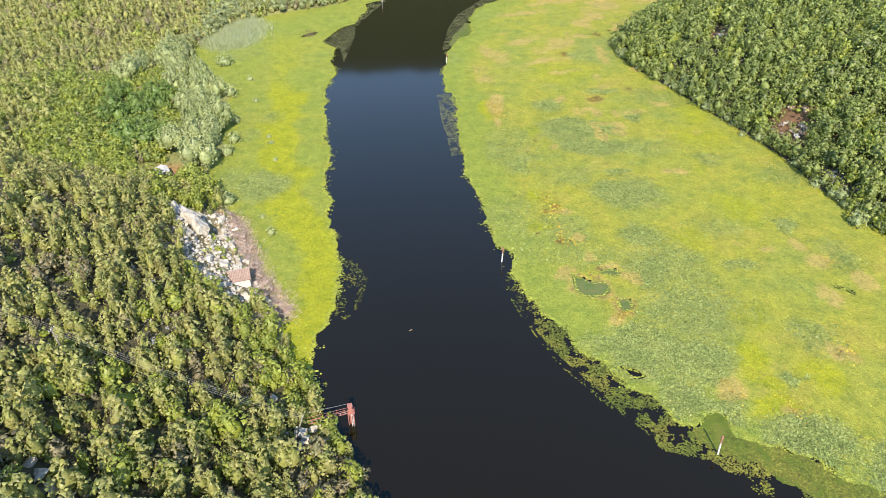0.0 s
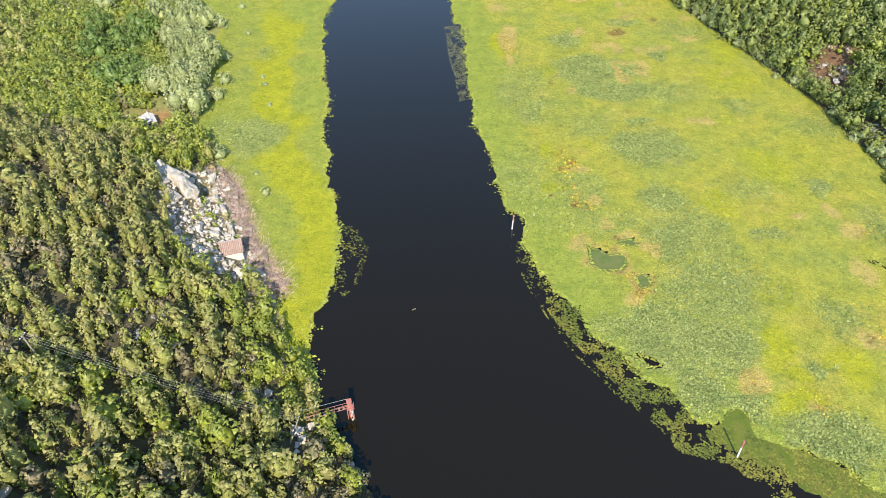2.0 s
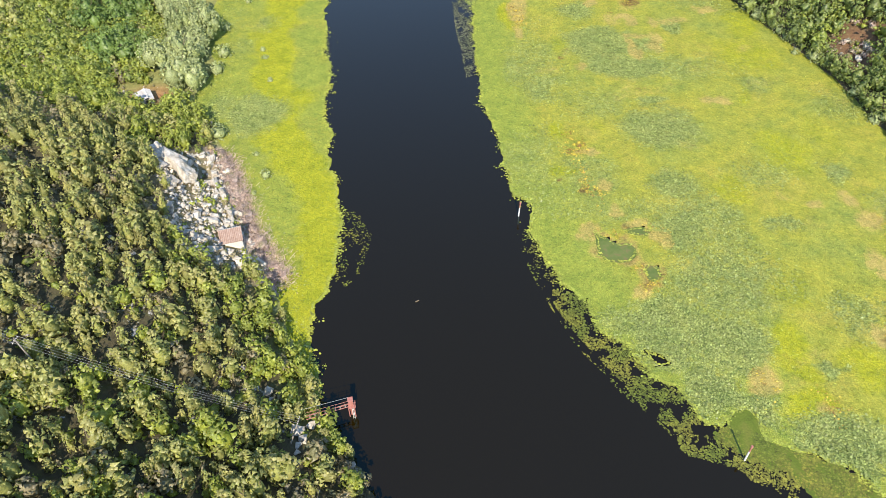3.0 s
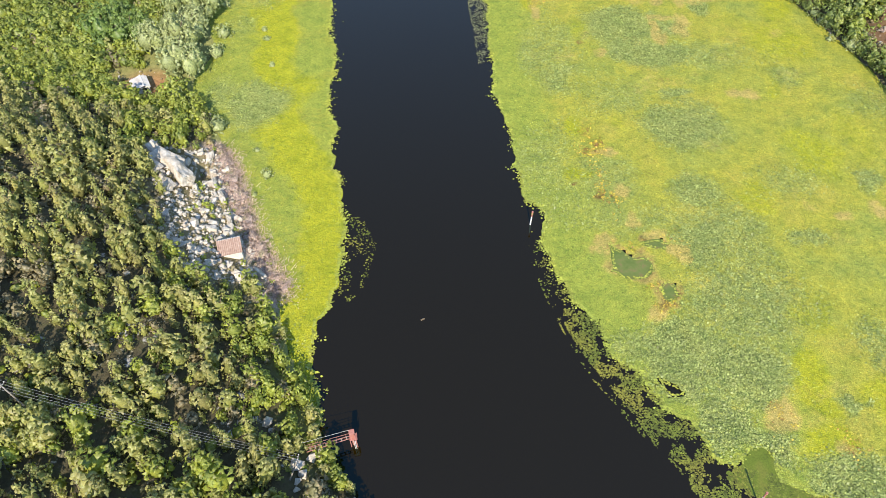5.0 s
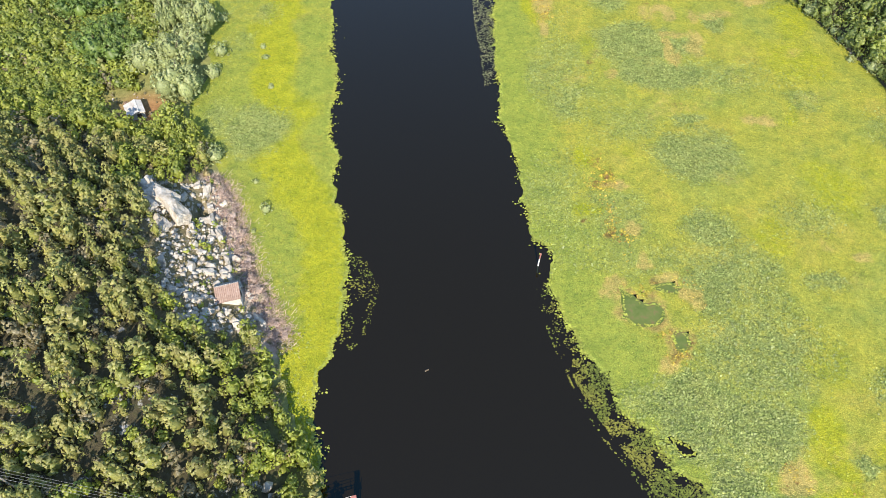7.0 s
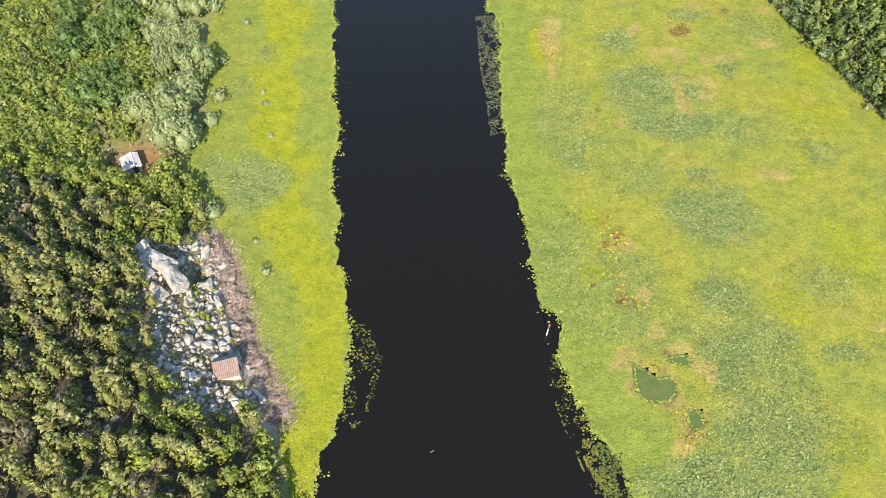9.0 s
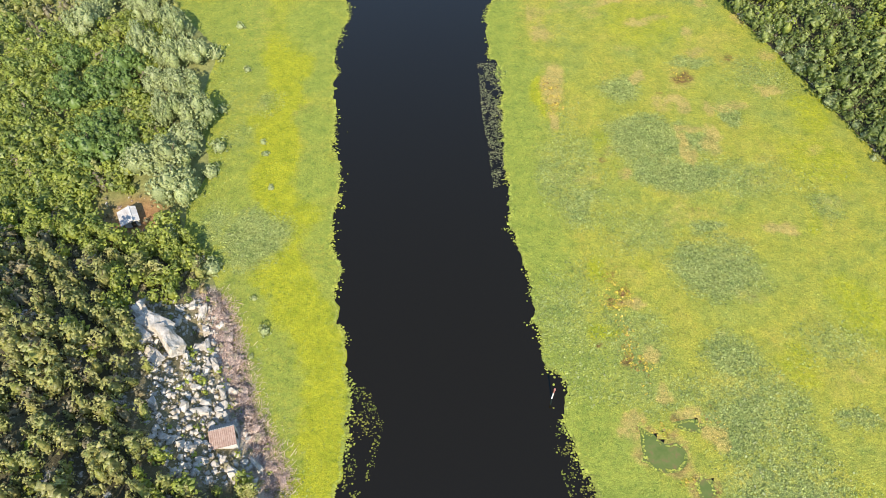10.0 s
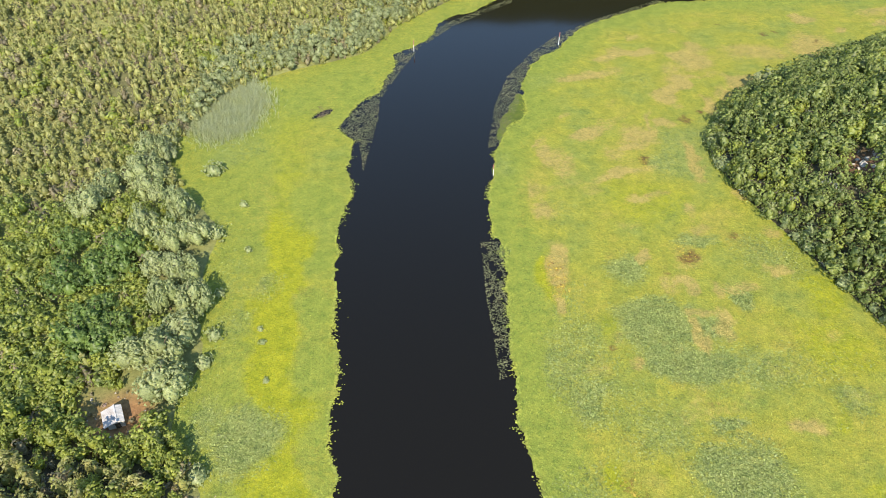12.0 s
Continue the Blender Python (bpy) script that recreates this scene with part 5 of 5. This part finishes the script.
# dark low growth in the gaps of the slope
ux, uy = sites(-120, -8, 24, 152, 2.9, 27)
lw, le = land(ux, uy)
ok = (lw > 1) & (ux > -66 - (uy - 60) * 0.525 - 4) & ~inside(SCREE, ux, uy) & ~inside(YARD, ux, uy)
wood("undergrowth", [LOW_DRY, LOW_GREEN], ux[ok], uy[ok], ground(ux[ok], uy[ok]), (rt.uniform(0, 1, ok.sum()) < 0.5).astype(int), 0.6, 1.3, "low scrub under the young trees", 66)

# ---------------------------------------------------------------- rocks
def rock_mesh(seed, flat=0.7):
    """A broken angular block: the hull of points on a rough box."""
    bm = bmesh.new()
    r = random.Random(seed)
    for k in range(15):
        p = Vector((r.uniform(-1, 1), r.uniform(-1, 1), r.uniform(-1, 1)))
        p /= max(abs(q) for q in p)
        bm.verts.new(Vector((p.x, p.y * 0.85, p.z * flat)) * r.uniform(0.72, 1.0))
    made = bmesh.ops.convex_hull(bm, input=bm.verts)
    bmesh.ops.delete(bm, geom=[g for g in made["geom_interior"] if isinstance(g, bmesh.types.BMVert)], context="VERTS")
    me = bpy.data.meshes.new("boulder")
    bm.to_mesh(me)
    bm.free()
    me.materials.append(M_STONE)
    return me


def slab_mesh(seed):
    """A large block with broken, pitted faces and steps along its beds."""
    me = rock_mesh(seed, 0.75)
    bm = bmesh.new()
    bm.from_mesh(me)
    bmesh.ops.subdivide_edges(bm, edges=bm.edges, cuts=4, use_grid_fill=True)
    bmesh.ops.triangulate(bm, faces=bm.faces)
    for v in bm.verts:
        k = noise.noise(v.co * 2.3 + Vector((seed, 0, 0))) * 0.13 + noise.noise(v.co * 6.0 + Vector((0, seed, 0))) * 0.06
        v.co += v.co.normalized() * k
        v.co.z = v.co.z * 0.6 + round(v.co.z * 4) / 4 * 0.4
    bm.to_mesh(me)
    bm.free()
    return me


ROCKS = [rock_mesh(400 + k, 0.55 + 0.04 * k) for k in range(12)]
SLABS = [slab_mesh(430 + k) for k in range(6)]


def boulder(x, y, size, r, label, sink=0.35, z=None, stretch=(1, 1, 1), turn=None, group="boulders of the scree"):
    kinds = SLABS if size > 1.0 else ROCKS
    ob = new("boulder", kinds[r.randint(len(kinds))])
    zz = height(x, y) if z is None else z
    ob.matrix_world = Matrix.LocRotScale((x, y, zz + size * stretch[2] * (0.6 - sink)), Euler((r.uniform(-.35, .35), r.uniform(-.35, .35), r.uniform(0, 6.28) if turn is None else turn)), [size * s for s in stretch])
    return tagged(ob, label, "rock", group)


rr = np.random.RandomState(17)
bx, by = in_ring(SCREE, 700, 305)
for k, (x, y) in enumerate(zip(bx, by)):
    if math.hypot(x + 40.7, y - 106.2) < 2.9 or math.hypot(x + 51.4, y - 125.0) < 2.2 or k > 220:
        continue
    s = 0.2 + 0.8 * rr.uniform(0, 1) ** 2.6
    boulder(x, y, s, rr, "pale broken limestone boulder on the scree" if s < 0.7 else "large pale limestone block on the scree")
# the quarry face: big tilted slabs with a dark cleft behind them
for x, y, s, st, turn in [(-60.0, 126.8, 2.0, (1.3, 0.9, 0.9), -0.75), (-56.3, 124.6, 3.4, (1.15, 0.85, 0.75), -0.5), (-53.4, 121.8, 2.6, (1.2, 0.8, 1.3), -0.7), (-58.2, 121.8, 2.0, (1.3, 0.9, 0.6), -0.6), (-54.6, 118.2, 1.7, (1.2, 0.9, 0.6), -0.6),
                          (-51.2, 130.6, 1.4, (0.7, 1.7, 0.9), 0.1), (-50.2, 127.2, 1.2, (0.7, 1.5, 0.9), 0.35), (-48.6, 123.4, 1.4, (0.55, 1.7, 0.9), 0.5), (-46.2, 119.4, 1.3, (0.55, 1.7, 0.9), 0.5), (-43.6, 114.8, 1.3, (0.55, 1.7, 0.9), 0.55), (-47.5, 114.5, 1.2, (1.3, .8, .7), -0.5), (-45.4, 110.2, 1.2, (1.2, .8, .7), 0.2),
                          (-38.5, 101.3, 1.4, (1.6, .7, .6), -0.7), (-35.6, 103.0, 1.2, (1.6, .6, .7), -0.7), (-42.5, 101.6, 1.2, (1.3, .9, .6), -0.3), (-51.8, 109.5, 1.3, (1.2, .8, .7), -0.9), (-48.5, 104.2, 1.3, (1.3, .8, .6), -0.6)]:
    boulder(x, y, s, rr, "huge pale limestone slab leaning from the slope", 0.25, None, st, turn, "quarry slabs")
for x, y, s in [(-27.8, 74.7, 0.95), (-27.2, 73.6, 0.45), (-22.6, 68.9, 1.1), (-21.6, 67.6, 0.8), (-22.0, 66.4, 0.6), (-21.0, 70.6, 1.0), (-20.2, 71.8, 0.9), (-21.9, 65.2, 0.5), (-20.3, 64.4, .7), (-17.5, 69.3, .7), (-15.5, 66.8, .6), (-14.4, 64.9, .7), (-47.5, 49, 1.3), (-49.5, 50.5, 0.9), (-45, 47.5, 1.0), (90.5, 223.5, 0.9), (92, 222, 0.8), (89.2, 222.4, 0.6), (91.6, 225, 0.7), (93.2, 224, 0.5), (90, 225.8, 0.5), (88.6, 224.4, 0.45), (92.6, 220.6, 0.5), (95, 168, 1.1), (97.5, 171, 1.2), (94.5, 175, .9), (92.5, 163.5, .8)]:
    boulder(x, y, s, rr, "pale limestone rock showing among the trees", 0.3, group="outcrops in the wood")
for x, y in zip(*in_ring(SCREE, 480, 309)):
    if math.hypot(x + 40.7, y - 106.2) > 2.9:
        plant(LOW_DRY if rr.uniform() < 0.65 else LOW_GREEN, x, y, rr, 0.3, 0.9, "low dry tuft among the stones", "shrub", "tufts on the scree", 0.1)
vs, qs, count = [], [], 0
x, y = in_ring(SCREE, 2800, 306)
z = ground(x, y)
cube = np.array([(a, b, c) for a in (-1, 1) for b in (-1, 1) for c in (-1, 1)], float)
cq = np.array([(0, 1, 3, 2), (4, 6, 7, 5), (0, 4, 5, 1), (2, 3, 7, 6), (0, 2, 6, 4), (1, 5, 7, 3)])
for k in range(len(x)):
    if math.hypot(x[k] + 40.7, y[k] - 106.2) < 2.3 or math.hypot(x[k] + 51.4, y[k] - 125.0) < 1.8:
        continue
    m = np.array(Euler(rr.uniform(0, 6, 3)).to_matrix())
    v = (cube * rr.uniform(0.55, 1.2, (8, 3))) @ m.T * (0.07 + 0.36 * rr.uniform() ** 2) + (x[k], y[k], z[k] + 0.03)
    vs.append(v)
    qs.append(cq + count)
    count += 8
tagged(new("scree_stones", mesh_of("scree_stones", np.concatenate(vs), np.concatenate(qs), [M_STONE])), "loose pale stones of the scree", "stones", kind="stuff")


# ---------------------------------------------------------------- built things
def tiled_slope(parent, w, length, m, material, rows, cols, label=""):
    """One roof slope: a slab with courses of half-round tiles, every tile a piece."""
    slope = part("roof_slope", boxed((w, length, 0.08), m, 0.01), material, parent, label)
    bm = bmesh.new()
    dw, dl = w / cols, length / rows
    bmesh.ops.create_cone(bm, cap_ends=True, segments=8, radius1=dw * 0.55, radius2=dw * 0.46, depth=dl * 1.12, matrix=pose(0, 0, 0, 90, 0, 0) @ Matrix.Diagonal((1, 0.55, 1, 1)))
    tile = bpy.data.meshes.new("roof_tile")
    bm.to_mesh(tile)
    bm.free()
    tile.materials.append(material)
    rj = random.Random(3)
    for i in range(rows):
        for j in range(cols):
            ob = new("roof_tile", tile)
            ob.parent = slope
            ob.matrix_local = m @ pose(-w / 2 + (j + 0.5) * dw, -length / 2 + (i + 0.5) * dl, 0.05 + rj.uniform(0, 0.012), rj.uniform(-3, 1), 0, rj.uniform(-2, 2))
    return slope


def stone_hut(x, y, z, turn):
    hut = thing("stone_hut", pose(x, y, z, 0, 0, turn), "small whitewashed stone hut with a red tiled roof on the scree", "hut")
    w, d, h = 3.6, 3.2, 2.3
    for name, size, at in [("wall", (w, 0.4, h + 1.2), (0, -d / 2 + 0.2)), ("wall", (w, 0.4, h + 1.2), (0, d / 2 - 0.2)), ("wall", (0.4, d - 0.8, h + 1.2), (-w / 2 + 0.2, 0)), ("wall", (0.4, d - 0.8, h + 1.2), (w / 2 - 0.2, 0))]:
        part(name, boxed(size, pose(at[0], at[1], (h - 1.2) / 2), 0.04), M_PLASTER, hut)
    for sx_ in (-1, 1):
        bm = bmesh.new()
        pts = [(-d / 2, h), (d / 2, h), (0.75, h + 0.78)]
        vv = [[bm.verts.new((sx_ * (w / 2 - e), py, pz)) for py, pz in pts] for e in (0.0, 0.4)]
        bm.faces.new(vv[0])
        bm.faces.new(vv[1][::-1])
        for k in range(3):
            bm.faces.new((vv[0][k], vv[1][k], vv[1][(k + 1) % 3], vv[0][(k + 1) % 3]))
        bmesh.ops.recalc_face_normals(bm, faces=bm.faces)
        part("gable", bm, M_PLASTER, hut)
    a = math.degrees(math.atan2(0.78, d / 2 + 0.75))
    tiled_slope(hut, w + 0.5, 2.85, pose(0, -0.56, h + 0.42, a, 0, 0), M_TILE, 7, 13, "red clay tiled slope")
    b = math.degrees(math.atan2(0.78, d / 2 - 0.75))
    tiled_slope(hut, w + 0.5, 1.5, pose(0, 1.38, h + 0.42, -b, 0, 0), M_GREYROOF, 4, 13, "grey weathered slope")
    part("ridge", rodded((-w / 2 - 0.25, 0.76, h + 0.83), (w / 2 + 0.25, 0.76, h + 0.83), 0.11), M_GREYROOF, hut)
    door = part("door", boxed((0.9, 0.08, 1.8), pose(w / 2 + 0.02, 0.2, 0.9, 0, 0, 90), 0.01), M_DARK, hut, "dark boarded door")
    part("door_handle", rodded((w / 2 + 0.09, 0.5, 0.9), (w / 2 + 0.09, 0.5, 1.05), 0.02), M_STEEL, door)
    return hut


def sheet_shed(x, y, z, turn):
    shed = thing("shed", pose(x, y, z, 0, 0, turn), "small shed with a whitish sheet roof in a red earth yard", "shed")
    w, d, h = 3.1, 3.9, 2.0
    for size, at in [((w - .3, 0.2, h + .5), (0, -d / 2 + 0.3)), ((w - .3, 0.2, h + .5), (0, d / 2 - 0.3)), ((0.2, d - 0.8, h + .5), (-w / 2 + 0.25, 0)), ((0.2, d - 0.8, h + .5), (w / 2 - 0.25, 0))]:
        part("wall", boxed(size, pose(at[0], at[1], (h - .5) / 2), 0.02), M_PLASTER, shed)
    crest = 0.45
    for eave, material, label in ((-w / 2 - 0.5, M_SHED_SHADED, "greyish brown roof sheet with tree shade painted in"), (w / 2 + 0.15, M_SHEET, "whitish corrugated roof sheet")):
        bm = bmesh.new()
        n = 13
        grid = []
        for k in range(n * 2 + 1):
            yy = -d / 2 - 0.2 + (d + 0.4) * k / (n * 2)
            up = 0.03 * (k % 2)
            grid.append([bm.verts.new((crest + (eave - crest) * q, yy, h + 0.62 * (1 - q) + up + e)) for q, e in ((0, 0), (1, 0), (1, -0.05), (0, -0.05))])
        for a, b in zip(grid[:-1], grid[1:]):
            for k in range(4):
                bm.faces.new((a[k], a[(k + 1) % 4], b[(k + 1) % 4], b[k]))
        bm.faces.new(grid[0])
        bm.faces.new(grid[-1][::-1])
        bmesh.ops.recalc_face_normals(bm, faces=bm.faces)
        part("roof_slope", bm, material, shed, label)
    part("ridge", boxed((0.3, d + 0.4, 0.06), pose(crest, 0, h + 0.66), 0.01), M_SHEET, shed)
    part("door", boxed((0.9, 0.06, 1.8), pose(0.3, -d / 2 + 0.17, 0.9), 0.01), M_DARK, shed, "dark boarded door")
    return shed


def beacon(x, y, tall, lean, turn, label):
    """A channel post: white below, red above, with a topmark."""
    ob = thing("channel_post", pose(x, y, 0, lean, 0, turn), label, "post", "channel posts")
    part("pile", rodded((0, 0, -2.2), (0, 0, tall * 0.62), 0.13, 0.12, 10), M_WHITE, ob, "white painted lower post")
    part("upper_post", rodded((0, 0, tall * 0.62), (0, 0, tall - 0.3), 0.118, 0.10, 10), M_RED, ob, "faded red upper post")
    part("topmark", rodded((0, 0, tall - 0.32), (0, 0, tall), 0.19, 0.16, 10), M_RED, ob)
    part("band", rodded((0, 0, tall * 0.61), (0, 0, tall * 0.61 + 0.06), 0.14, 0.14, 10), M_STEEL, ob)
    return ob


def gauge_platform():
    """A small red cabin on a deck over the water, with a gangway of beams to the bank."""
    c = Vector((-15.3, 73.6, 0))
    ob = thing("gauge_platform", Matrix.Translation(c), "rusty red steel gauge platform over the water with a gangway", "platform")
    part("deck", boxed((1.1, 1.0, 0.1), pose(0, 0.05, 2.6, 0, 0, 15), 0.01), M_RED, ob)
    cabin = part("cabin", boxed((0.7, 0.65, 1.4), pose(-0.12, 0.2, 3.36, 0, 0, 15), 0.02), M_RED, ob, "red sheet steel gauge cabin")
    part("cabin_roof", boxed((0.82, 0.78, 0.06), pose(-0.12, 0.2, 4.09, 0, 0, 15), 0.01), M_RED, cabin)
    part("cabin_door", boxed((0.45, 0.03, 1.1), pose(-0.03, -0.15, 3.3, 0, 0, 15), 0.005), M_RED, cabin)
    part("well_pipe", rodded((-0.1, 0.15, -2.2), (-0.1, 0.15, 2.6), 0.28, 0.28, 12), M_RED, ob, "rusty stilling well pipe")
    for q in (-0.45, 0.45):
        part("pile", rodded((q, -0.35, -2.2), (q, -0.35, 2.55), 0.08), M_RED, ob)
    for q in (-0.34, 0.34):
        beam = part("gangway_beam", rodded((-0.5, q * 0.6, 2.62), (-6.4, -2.2 + q, 2.75), 0.055, 0.055, 6), M_RED, ob)
        part("hand_rail", rodded((-0.5, q * 0.6, 3.5), (-6.4, -2.2 + q, 3.55), 0.03, 0.03, 6), M_RED, beam)
        for k in range(5):
            t = (k + 0.5) / 5
            a = Vector((-0.5, q * 0.6, 2.62)).lerp(Vector((-6.4, -2.2 + q, 2.75)), t)
            part("rail_post", rodded(a, a + Vector((0, 0, 0.88)), 0.025, 0.025, 6), M_RED, beam)
    for k in range(8):
        t = (k + 0.5) / 8
        a = Vector((-0.6, 0, 2.70)).lerp(Vector((-6.3, -2.2, 2.83)), t)
        part("plank", boxed((0.2, 0.45, 0.04), pose(*a, 0, 0, 20)), M_POLE, ob, "grey gangway plank")
    for a, b in [((0.5, -0.4, 2.6), (0.5, -0.4, 3.4)), ((0.5, 0.45, 2.6), (0.5, 0.45, 3.4)), ((0.5, -0.4, 3.4), (0.5, 0.45, 3.4))]:
        part("rail", rodded(a, b, 0.025, 0.025, 6), M_RED, ob)
    part("stay", rodded((-0.4, 0.5, 4.1), (-7.0, -2.0, 4.6), 0.02, 0.02, 6), M_STEEL, ob, "pale steel stay to the bank")
    for q in (-0.12, 0.12):
        part("ladder_rail", rodded((0.25 + q, -0.55, 2.7), (0.25 + q, -0.65, 0.0), 0.03, 0.03, 6), M_WHITE, ob)
    for k in range(7):
        part("ladder_rung", rodded((0.13, -0.56 - k * 0.013, 2.45 - k * 0.36), (0.37, -0.56 - k * 0.013, 2.45 - k * 0.36), 0.018, 0.02, 6), M_WHITE, ob)
    return ob


def power_pole(base, top, label):
    base, top = Vector(base), Vector(top)
    ob = thing("power_pole", Matrix.Translation(base), label, "utility pole", "power poles")
    d = top - base
    part("pole", rodded(-d.normalized() * 1.2, d, 0.14, 0.09, 10), M_POLE, ob)
    arm = part("cross_arm", boxed((0.1, 1.25, 0.1), pose(*(d * 0.96), 0, 0, -8), 0.01), M_POLE, ob)
    for q in (-0.5, -0.17, 0.17, 0.5):
        part("insulator", rodded(d * 0.96 + Vector((q * 0.14, q, 0.05)), d * 0.96 + Vector((q * 0.14, q, 0.2)), 0.05, 0.03, 8), M_WHITE, arm)
    return ob, top - d * 0.04


def wire(a, b, sag):
    cu = bpy.data.curves.new("power_line", "CURVE")
    cu.dimensions, cu.bevel_depth, cu.bevel_resolution = "3D", 0.010, 0
    sp = cu.splines.new("POLY")
    sp.points.add(24)
    for k in range(25):
        t = k / 24
        p = Vector(a).lerp(Vector(b), t)
        sp.points[k].co = (p.x, p.y, p.z - sag * 4 * t * (1 - t), 1)
    cu.materials.append(M_STEEL)
    return tagged(new("power_line", cu), "thin bright power line strung over the slope", "cable", "power lines")


for x, y in zip(*in_ring(YARD, 60, 311)):
    if math.hypot(x + 71.6, y - 151.4) > 2.8:
        if rr.uniform() < 0.5:
            boulder(x, y, rr.uniform(0.12, 0.3), rr, "small stone lying in the red earth yard", 0.3, group="stones in the yard")
        else:
            plant(SCRUB_FAR if rr.uniform() < 0.7 else DEAD, x, y, rr, 0.2, 0.5, "low dry bush in the red earth yard", "shrub", "bushes in the yard", 0.1)
stone_hut(-40.7, 106.2, height(-40.7, 106.2) - 0.55, 18)
sheet_shed(-71.6, 151.4, height(-71.6, 151.4) - 0.1, 31)
beacon(42.2, 67.4, 4.0, 3, 200, "red and white channel post standing in drowned weed")
beacon(12.0, 117.4, 3.7, 2, 80, "red and white channel post at the edge of the lilies")
beacon(0.4, 234.5, 3.6, 2, 20, "slim whitish channel post at the lily edge")
beacon(-27.8, 308, 4.2, 2, 60, "whitish channel post at the far bend")
beacon(23.9, 314, 4.6, 2, 120, "whitish channel post at the outer bend")
gauge_platform()
_, t1 = power_pole((-23.1, 66.6, height(-23.1, 66.6) - 0.1), (-21.6, 68.4, 7.6), "leaning grey wooden power pole by the bank")
_, t2 = power_pole((-53.0, 68.4, height(-53.0, 68.4) - 0.1), (-54.0, 69.0, 25.2), "grey power pole among the pines")
_, t3 = power_pole((-92.0, 77.0, height(-92.0, 77.0) - 0.1), (-92.0, 77.0, height(-92.0, 77.0) + 8), "grey power pole higher up the slope")
for q in (-0.5, -0.17, 0.17, 0.5):
    o = Vector((q * 0.14, q, 0.22))
    wire(t1 + o, t2 + o, 1.0)
    wire(t2 + o, t3 + o, 1.2)

for x, y, s in [(-52.4, 66.7, 1.3), (-51.4, 67.6, 1.15), (-53.9, 66.9, 1.25), (-50.6, 66.2, 1.2), (-52.6, 64.6, 1.25)]:
    plant(PINE, x, y, rt, s, s * 1.05, "tall olive green pine hiding a power pole", "tree", "young trees on the slope")
for k in range(46):
    x, y = 97 + rr.randn() * 2.6, 172 + rr.randn() * 5.0
    if k % 5:
        plant((DEAD, LOW_DRY, LOW_GREEN)[k % 3], x, y, rr, 0.7, 1.3, "dry brown shrub in the bare gap of the oak wood", "shrub", "shrubs in the clearing", 0.1)
    else:
        boulder(x, y, rr.uniform(0.25, 0.7), rr, "pale stone lying in the bare gap of the wood", 0.3, group="stones in the clearing")

buoy = thing("float", pose(-6.7, 95.8, 0, 0, 0, 30), "small brown float drifting on the dark river", "float")
part("body", rodded((-0.35, 0, 0.05), (0.35, 0, 0.05), 0.12, 0.12, 10), M_BARK, buoy)
part("ring", rodded((0.0, 0, 0.0), (0.0, 0, 0.34), 0.05, 0.03, 8), M_BARK, buoy)

# drifted dead stalks in the far opening of the lilies
rs = np.random.RandomState(33)
vs = []
for k in range(16):
    vs.append((-52.6 + rs.randn() * 2.4 * 0.66 - rs.randn() * 0.3, 266 + rs.randn() * 1.9))
vs = np.array(vs)
reeds("drift_stalks", np.repeat(vs[:, 0], 20) + rs.randn(320) * 0.5, np.repeat(vs[:, 1], 20) + rs.randn(320) * 0.5, 0.6, M_BARK, "dark brown dead stalks in a dark opening of the lilies", 34, 0.05, 0.7)
